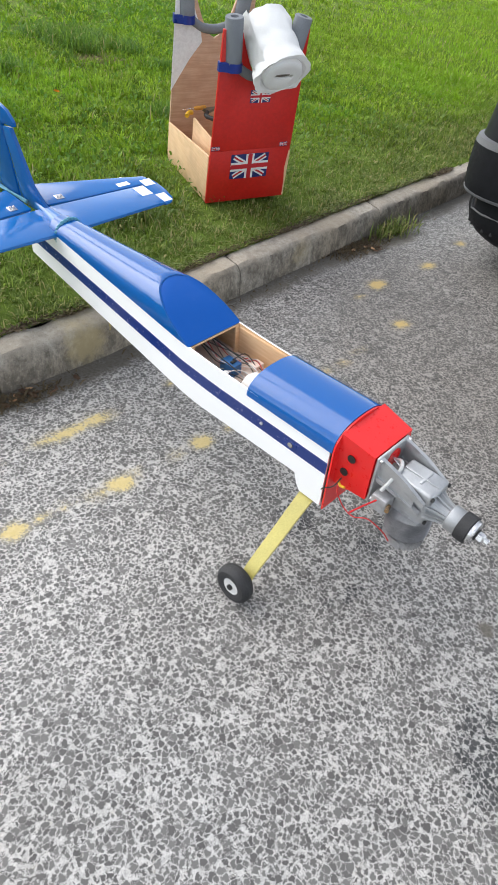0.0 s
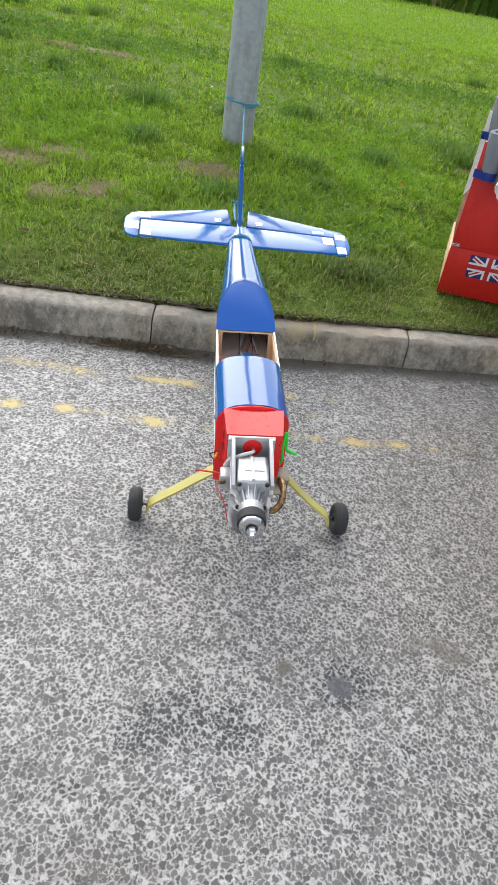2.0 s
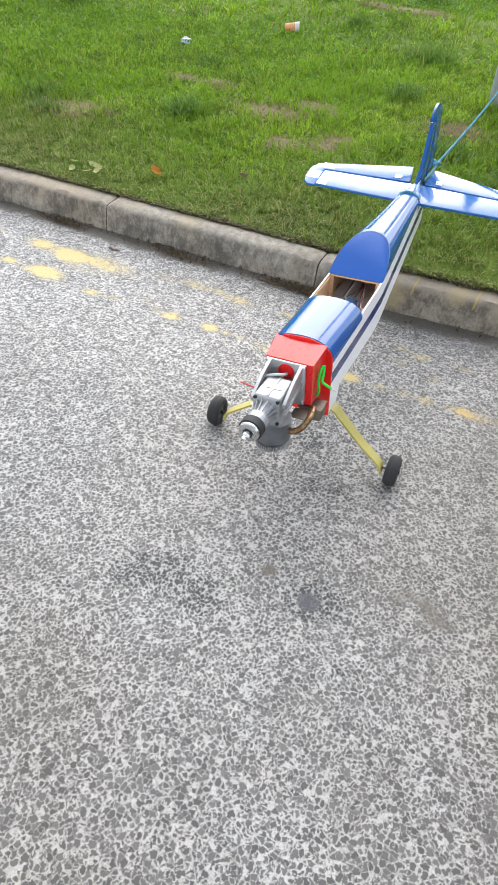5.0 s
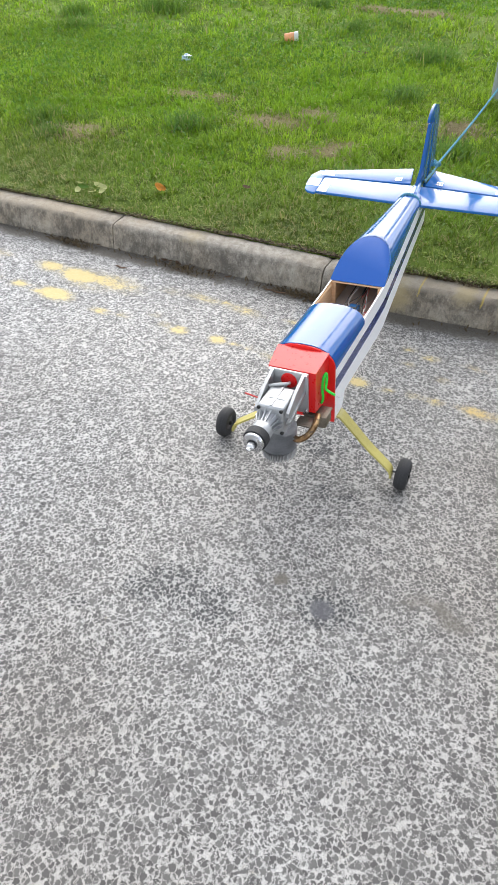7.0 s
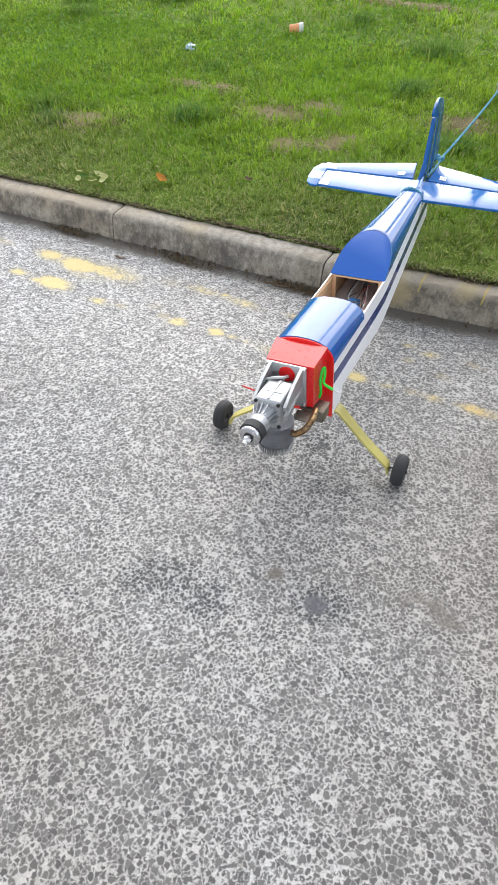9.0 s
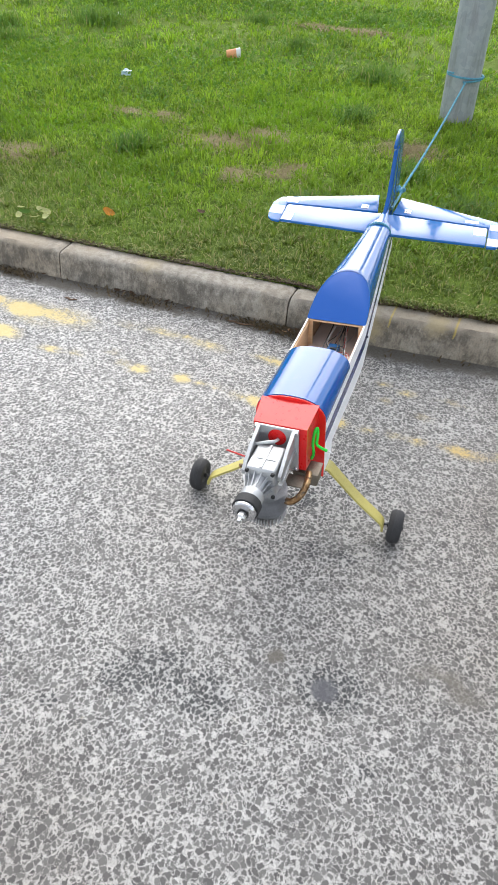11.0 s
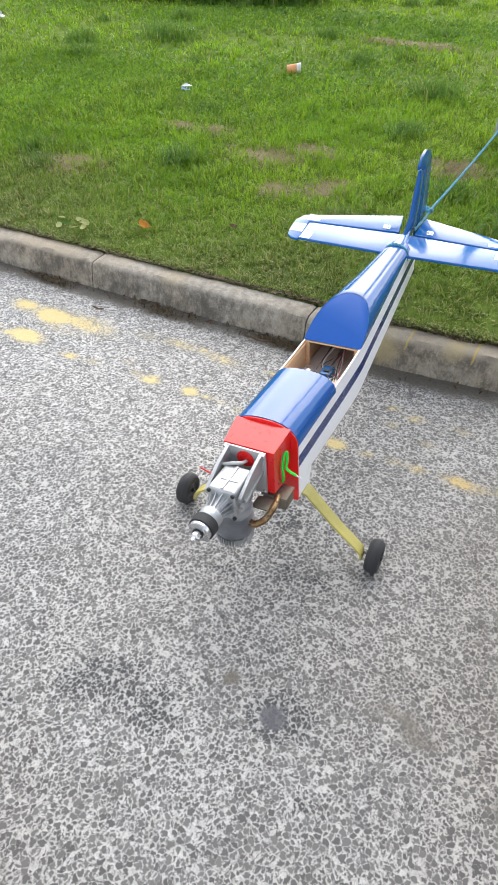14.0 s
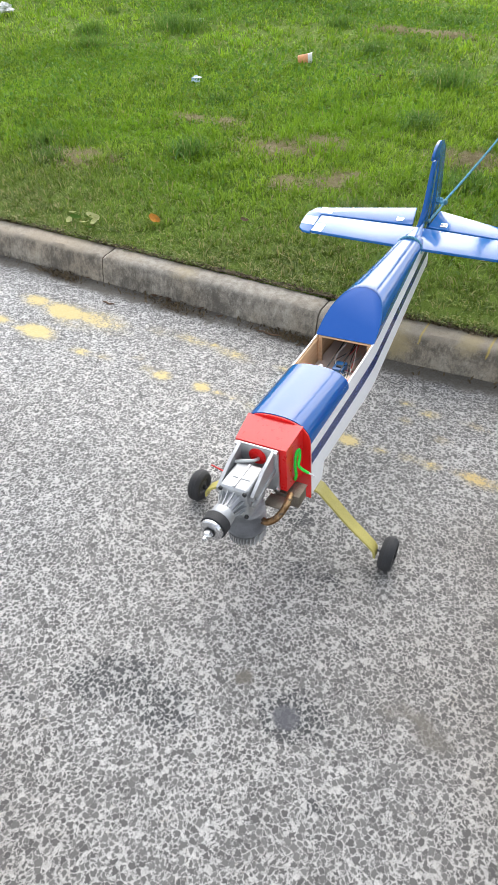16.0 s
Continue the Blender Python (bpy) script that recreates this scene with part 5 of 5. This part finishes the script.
leaf("fallen_leaf", -0.885, 0.195, on_lawn(-0.885, 0.195, 0.03), 0.055, 0.018, M_ORANGE, "orange fallen leaf on the grass", 60, 50, 1, "fallen leaves")
leaf("fallen_leaf", -0.863, 2.37, on_lawn(-0.863, 2.37, 0.03), 0.07, 0.02, M_BROWNLEAF, "brown fallen leaf on the grass", 30, 12, 4, "fallen leaves")
leaf("fallen_leaf", 1.065, 1.64, on_lawn(1.065, 1.64, 0.04), 0.035, 0.013, M_ORANGE, "orange fallen leaf on the grass", 100, 30, 5, "fallen leaves")
leaf("fallen_leaf", -0.55, 0.36, on_lawn(-0.55, 0.36, 0.03), 0.035, 0.012, M_BROWNLEAF, "brown fallen leaf on the grass", 40, 20, 6, "fallen leaves")
wd = random.Random(3)
for k in range(9):
    x, y = -1.15 + wd.uniform(-0.08, 0.10), 0.035 + wd.uniform(-0.03, 0.06)
    leaf("weed_leaf", x, y, on_lawn(x, y, 0.024 + 0.015 * wd.random()), wd.uniform(0.035, 0.055), wd.uniform(0.011, 0.016), M_PALELEAF if k % 3 else M_CLOVER, "pale weed leaf lying by the kerb", wd.uniform(0, 360), 15, k, "weed leaves by the kerb")
for k in range(46):
    if k < 16:
        x, y = -0.55 + wd.gauss(0, 0.10), -0.075 + wd.uniform(-0.03, 0.03)
    elif k < 26:
        x, y = 0.02 + wd.gauss(0, 0.08), -0.075 + wd.uniform(-0.03, 0.03)
    elif k < 34:
        x, y = -1.08 + wd.gauss(0, 0.06), -0.115 + wd.uniform(-0.02, 0.02)
    else:
        x, y = 1.63 + wd.gauss(0, 0.06), 0.12 + wd.uniform(-0.04, 0.03)
    leaf("gutter_leaf", x, y, 0.007, wd.uniform(0.014, 0.034), wd.uniform(0.004, 0.009), M_BROWNLEAF if k % 4 else M_PLY, "small brown dead leaf in the gutter", wd.uniform(0, 360), wd.uniform(2, 14), k, "dead leaves in the gutter")
for x, y, L, a in ((-0.15, -0.10, 0.10, 8), (-0.78, -0.235, 0.05, 5), (0.12, -0.09, 0.05, 40)):
    pts = [Vector((L * (k / 5 - 0.5), 0.005 * math.sin(k * 1.7), 0.004)) for k in range(6)]
    thing("twig", tube(pts, [0.002, 0.003, 0.0035, 0.003, 0.003, 0.0015], 7), M_BROWNLEAF, "dark twig lying on the road", "twig", pose(x, y, 0, 0, 0, a), "twigs")


def crumpled(name, x, y, size, mat, label, seed):
    bm = bmesh.new()
    bmesh.ops.create_icosphere(bm, subdivisions=3, radius=size)
    for v in bm.verts:
        d = v.co.normalized()
        v.co *= 0.75 + 0.6 * noise.noise(d * 2.3 + Vector((seed, 0, 0))) + 0.25 * noise.noise(d * 6 + Vector((0, seed, 0)))
        v.co.z *= 0.55
    return thing(name, bm, mat, label, "litter", Matrix.Translation((x, y, on_lawn(x, y, size * 0.6))), "litter on the grass")


cup = tagged(new("crushed_cup"), "crushed orange and white paper cup lying in the grass", "litter", "litter on the grass")
cup.matrix_world = pose(-1.42, 2.48, on_lawn(-1.42, 2.48, 0.045), 0, 84, 25) @ Matrix.Scale(0.85, 4)
turned([(-0.055, 0.024), (-0.053, 0.027), (0.0, 0.031), (0.022, 0.033), (0.024, 0.030), (-0.05, 0.022)], Matrix.Diagonal((1, 0.8, 1, 1)), M_CUP, "cup_wall", cup, "orange printed side", 20)
turned([(0.0225, 0.0335), (0.050, 0.036), (0.053, 0.0375), (0.055, 0.036), (0.052, 0.033), (0.0225, 0.030)], Matrix.Diagonal((1, 0.8, 1, 1)), M_WHITEPL, "cup_rim", cup, "white band and rolled rim", 20)
crumpled("plastic_bag", -1.87, 1.88, 0.042, M_BAG, "crumpled pale blue plastic bag on the grass", 2.0)
crumpled("white_litter", -4.64, 2.84, 0.09, M_WHITEPL, "crumpled white litter on the grass", 5.0)
crumpled("white_litter", -2.9, 3.4, 0.03, M_WHITEPL, "small scrap of white litter on the grass", 8.0)
for x, y, s_ in ((-0.12, 3.3, 0.02), (1.9, 3.6, 0.02), (-1.9, 0.62, 0.012)):
    crumpled("white_litter", x, y, s_, M_WHITEPL, "small scrap of white litter on the grass", x)

# ---------------------------------------------------------------- grass
rng = np.random.default_rng(11)


def blades(name, x, y, h, w, lean, mat, label, category, az=None, z=None, tuft=None):
    """Many arched blades in one mesh; tuft gives each blade the tone of the tuft it grows in."""
    n = len(x)
    az = rng.uniform(0, 2 * np.pi, n) if az is None else az
    bend = az + np.pi / 2 + rng.normal(0, 0.3, n)
    z = lawn_z(x, y) - 0.004 if z is None else z
    tx, ty = np.cos(az) * w / 2, np.sin(az) * w / 2
    lx_, ly_ = np.cos(bend) * lean * h, np.sin(bend) * lean * h
    up = h * np.sqrt(np.clip(1 - (lean * 0.8) ** 2, 0.12, 1))
    P = np.empty((n, 5, 3), np.float32)
    P[:, 0] = np.stack([x - tx * 0.7, y - ty * 0.7, z], -1)
    P[:, 1] = np.stack([x + tx * 0.7, y + ty * 0.7, z], -1)
    P[:, 2] = np.stack([x + tx + lx_ * 0.42, y + ty + ly_ * 0.42, z + up * 0.78], -1)
    P[:, 3] = np.stack([x - tx + lx_ * 0.42, y - ty + ly_ * 0.42, z + up * 0.78], -1)
    P[:, 4] = np.stack([x + lx_, y + ly_, z + up * np.where(lean > 0.8, 0.85, 1.0)], -1)
    me = bpy.data.meshes.new(name)
    me.vertices.add(n * 5)
    me.vertices.foreach_set("co", P.reshape(-1))
    base = np.arange(n)[:, None] * 5
    loops = np.concatenate([base + np.array([[0, 1, 2, 3]]), base + np.array([[3, 2, 4]])], 1).reshape(-1)
    me.loops.add(n * 7)
    me.loops.foreach_set("vertex_index", loops.astype(np.int32))
    me.polygons.add(n * 2)
    start = (np.arange(n)[:, None] * 7 + np.array([[0, 4]])).reshape(-1)
    me.polygons.foreach_set("loop_start", start.astype(np.int32))
    me.update(calc_edges=True)
    me.validate()
    tone = rng.random(n) if tuft is None else tuft
    me.attributes.new("tuft", "FLOAT", "POINT").data.foreach_set("value", np.repeat(tone, 5).astype(np.float32))
    worn = np.clip(1.15 - (y - kerb_y(x)) / 0.75 + 0.45 * noise2(x, y, 4.0, 51), 0, 1)  # matted and dull along the kerb
    me.attributes.new("trodden", "FLOAT", "POINT").data.foreach_set("value", np.repeat(worn, 5).astype(np.float32))
    me.materials.append(mat)
    return tagged(new(name, me), label, category, kind="stuff")


def tufts(n, per, x0, x1, y0, y1, spread, size, width):
    """Tufts of blades that arch outwards from their middle: x, y, height, width, lean, azimuth, tone."""
    cx, cy = field(n, x0, x1, y0, y1)
    tone = np.clip(rng.beta(1.6, 1.6, len(cx)) + 0.25 * noise2(cx, cy, 9.0, 31), 0, 1) * np.clip(0.55 + (cy - kerb_y(cx)) * 0.7, 0.5, 1.0)  # trodden and duller by the kerb
    big = rng.uniform(0.6, 1.35, len(cx)) * np.clip(1 + 0.45 * noise2(cx, cy, 5.0, 1) + 0.45 * noise2(cx, cy, 17.0, 2), 0.35, 1.8)
    k = np.repeat(np.arange(len(cx)), per)
    out = rng.uniform(0, 2 * np.pi, len(k))
    r = np.abs(rng.normal(0, spread, len(k))) * big[k]
    x, y = cx[k] + r * np.cos(out), cy[k] + r * np.sin(out)
    h = size * big[k] * rng.uniform(0.5, 1.2, len(k)) * np.clip(0.5 + (y - kerb_y(x)) * 0.6, 0.5, 1.0)
    lean = np.clip(0.42 + r / (spread * 1.6 * big[k]) * 0.6 + rng.normal(0, 0.15, len(k)) + 0.25 * np.clip(1 - (y - kerb_y(x)) * 2, 0, 1), 0.1, 1.2)
    ok = y > 0.085 + kerb_y(x)
    box_ = (x > 1.02) & (x < 1.58) & (y > 0.40) & (y < 0.98)
    h = np.where(box_, h * 0.4, h)
    return [a[ok] for a in (x, y, h, rng.uniform(0.7, 1.3, len(k)) * width, lean, out - np.pi / 2, tone[k])]


def field(n, x0, x1, y0, y1):
    x, y = rng.uniform(x0, x1, n), rng.uniform(y0, y1, n)
    y = y + kerb_y(x)
    keep = rng.random(n) > np.clip(bare(x, y) * 1.7 - 0.25, 0, 0.96)
    keep &= (np.hypot(x - POST[0], y - POST[1]) > 0.1)
    return x[keep], y[keep]


x, y, h, w, ln, az, tn = tufts(25000, 15, -3.6, 4.4, 0.095, 2.6, 0.017, 0.039, 0.0042)
blades("lawn_grass", x, y, h, w, ln, M_BLADE, "bright green uneven lawn grass in small tufts", "grass", az, tuft=tn)
x, y = field(70000, -3.6, 4.4, 0.088, 2.6)
blades("fine_grass", x, y, rng.uniform(0.012, 0.045, len(x)), rng.uniform(0.002, 0.0035, len(x)), rng.uniform(0.3, 1.1, len(x)), M_BLADE, "fine short grass between the tufts", "grass")
# dead thatch that creeps over the back of the kerb
n = 9000
x = rng.uniform(-3.2, 2.6, n)
creep = np.clip(0.35 + 0.9 * noise2(x, x * 0, 7.0, 61) + 0.6 * noise2(x, x * 0, 31.0, 62), 0.0, 1.3)
y = 0.092 - 0.030 * creep * rng.random(n) + kerb_y(x)
blades("kerb_thatch", x, y, rng.uniform(0.008, 0.024, n), rng.uniform(0.003, 0.007, n), rng.uniform(0.9, 1.15, n), M_THATCH, "brown dead thatch and soil along the back of the kerb", "thatch", z=np.full(n, 0.108) + rng.uniform(0, 0.004, n))
# dry and green blades that flop over the back of the kerb
n = 9500
x = rng.uniform(-3.2, 2.4, n)
flop = np.clip(0.55 + 0.6 * noise2(x, x * 0, 6.0, 41) + 0.5 * noise2(x, x * 0, 23.0, 42), 0.1, 1.3)
y = 0.082 + rng.uniform(0, 0.05, n) + kerb_y(x)
blades("edge_grass", x, y, 0.045 * flop * rng.uniform(0.5, 1.1, n), rng.uniform(0.002, 0.0042, n), rng.uniform(0.7, 1.1, n), M_BLADE, "grass blades flopping over the kerb", "grass", rng.normal(-np.pi, 0.8, n), z=np.full(n, 0.109), tuft=np.clip(0.1 + 0.3 * flop, 0, 1))
x, y, h, w, ln, az, tn = tufts(21000, 12, -9.0, 11.0, 2.5, 9.0, 0.032, 0.045, 0.0075)
blades("far_lawn_grass", x, y, h, w, ln, M_BLADE, "bright green lawn grass further off", "grass", az, tuft=tn)
for ax, bx in ((4.3, 12.0), (-11.0, -3.5)):
    x, y = field(48000, ax, bx, 0.11, 2.6)
    blades("verge_grass", x, y, rng.uniform(0.02, 0.055, len(x)), rng.uniform(0.005, 0.009, len(x)), rng.uniform(0.15, 0.9, len(x)), M_BLADE, "green verge grass further along the kerb", "grass")
# darker tussocks
tx_, ty_, th_ = [], [], []
tr = np.random.default_rng(5)
spots = [(-1.226, 0.90, 0.10), (-1.95, 0.645, 0.10), (-0.35, 1.75, 0.10), (0.55, 1.7, 0.10), (0.62, 1.45, 0.08), (-0.45, 2.5, 0.14), (1.0, 2.1, 0.12), (0.75, 0.5, 0.1), (-2.9, 3.1, 0.2), (-0.2, 0.65, 0.08), (1.60, 2.38, 0.14), (1.52, 2.62, 0.12)]
spots += [(tr.uniform(-5, 3), tr.uniform(0.5, 6), tr.uniform(0.05, 0.13)) for _ in range(48)]
for cx, cy, r in spots:
    k = int(420 * r / 0.1)
    tx_.append(cx + tr.normal(0, r * 0.5, k)), ty_.append(cy + tr.normal(0, r * 0.5, k)), th_.append(tr.uniform(0.5, 1.2, k) * min(0.12, r * 0.75))
x, y, h = np.concatenate(tx_), np.concatenate(ty_), np.concatenate(th_)
ok = y > 0.15 + kerb_y(x)
blades("tussocks", x[ok], y[ok], h[ok], tr.uniform(0.003, 0.006, ok.sum()), tr.uniform(0.3, 1.0, ok.sum()), M_TUFT, "darker coarse grass tussocks in the lawn", "grass")
# dry straw in the bare patches
sx_, sy_ = [], []
for bx, by, rx, ry in BARE:
    k = int(14000 * rx * ry / 0.02)
    sx_.append(bx + tr.normal(0, rx * 0.8, k)), sy_.append(by + tr.normal(0, ry * 0.8, k))
x, y = np.concatenate(sx_), np.concatenate(sy_)
blades("dry_straw", x, y, tr.uniform(0.02, 0.05, len(x)), tr.uniform(0.0015, 0.003, len(x)), tr.uniform(0.9, 1.15, len(x)), M_STRAW, "dry straw lying on the bare patches", "straw")
# weeds in the gutter joint by the car
k = 260
x, y = 1.88 + tr.normal(0, 0.075, k), 0.185 + tr.normal(0, 0.028, k)
blades("gutter_weeds", x, y, tr.uniform(0.02, 0.085, k), tr.uniform(0.003, 0.006, k), tr.uniform(0.3, 1.0, k), M_BLADE, "tuft of grass growing in the gutter", "weed", z=np.zeros(k))
# rotted leaf debris in the gutter
db = np.random.default_rng(23)
dx_, dy_ = [], []
for cx, cy, rx, ry, k in ((-0.03, -0.082, 0.09, 0.016, 480), (-0.56, -0.125, 0.10, 0.016, 280), (-1.10, -0.165, 0.06, 0.012, 250), (1.60, 0.155, 0.10, 0.03, 900), (1.80, 0.215, 0.14, 0.025, 600), (0.0, 0.0, 0.0, 0.0, 220)):
    if rx:
        dx_.append(db.normal(cx, rx, k)), dy_.append(db.normal(cy, ry, k))
    else:
        q = db.uniform(-2.4, 2.0, k)
        dx_.append(q), dy_.append(kerb_y(q) - 0.02 - np.abs(db.normal(0, 0.025, k)))
x, y = np.concatenate(dx_), np.concatenate(dy_)
ok = y < kerb_y(x) - 0.014
x, y = x[ok], y[ok]
blades("gutter_debris", x, y, db.uniform(0.006, 0.022, len(x)), db.uniform(0.002, 0.007, len(x)), db.uniform(0.9, 1.15, len(x)), M_THATCH, "brown rotted leaf debris in the gutter", "debris", z=db.uniform(0.0005, 0.004, len(x)))
# clover and other broad leaves low in the grass
n = 60000
x, y = rng.uniform(-5.0, 3.5, n), rng.uniform(0.35, 5.0, n)
y = y + kerb_y(x)
ok = (noise2(x, y, 2.2, 9) + rng.normal(0, 0.25, n) > 0.05) & (bare(x, y) < 0.3)
x, y = x[ok], y[ok]
sz = rng.uniform(0.005, 0.012, len(x)) * np.clip(0.8 + 0.12 * y, 0.8, 1.4)
blades("clover_leaves", x, y, sz * 2.0, sz * 1.4, rng.uniform(0.7, 1.0, len(x)), M_CLOVER, "small broad clover leaves among the grass", "clover", z=lawn_z(x, y) + rng.uniform(0.012, 0.04, len(x)))
# coarse grass a long way off
for n, y0, y1, grow in ((90000, 9.0, 16.0, 1.0), (60000, 16.0, 41.0, 1.8), (40000, 41.0, 126.0, 5.0)):
    x, y = rng.uniform(-12, 0.9 * y1, n), y0 + (y1 - y0) * rng.random(n) ** 1.3
    blades("distant_grass", x, y, grow * rng.uniform(0.025, 0.06, n), grow * rng.uniform(0.008, 0.018, n), rng.uniform(0.3, 1.0, n), M_FARGRASS, "distant mown lawn grass", "grass")
# dark rough growth at the back of the lawn
n = 9000
x, y = rng.uniform(-7.2, -2.6, n), 4.5 + np.abs(rng.normal(0, 0.5, n))
y = y + 0.10 * (x + 4.6)
h = np.clip(0.12 + 0.35 * (y - 4.2) + 0.1 * noise2(x, y, 2.2, 12), 0.08, 0.6) * rng.uniform(0.5, 1.2, n)
blades("rough_growth", x, y, h, rng.uniform(0.01, 0.03, n), rng.uniform(0.2, 0.9, n), M_TUFT, "dark rough growth at the back of the lawn", "weeds", z=lawn_z(x, y))
for n, ax, bx, line, grow in ((26000, -25.0, 29.0, lambda q: 33 + 0.25 * np.clip(q - 11, -40, 0) + 1.5 * np.clip(q - 11, 0, 30), 1.0), (14000, 40.0, 150.0, lambda q: 128 + 0 * q, 1.5)):
    x = rng.uniform(ax, bx, n)
    y = line(x) + np.abs(rng.normal(0, 1.6, n))
    h = grow * np.clip(1.0 + 0.7 * (y - line(x)) + 0.6 * noise2(x, y, 0.5, 13), 0.4, 4.0) * rng.uniform(0.5, 1.2, n)
    blades("far_hedge", x, y, h, grow * rng.uniform(0.12, 0.35, n), rng.uniform(0.1, 0.8, n), M_HEDGE, "dark green hedge far beyond the lawn", "hedge", z=lawn_z(x, y))
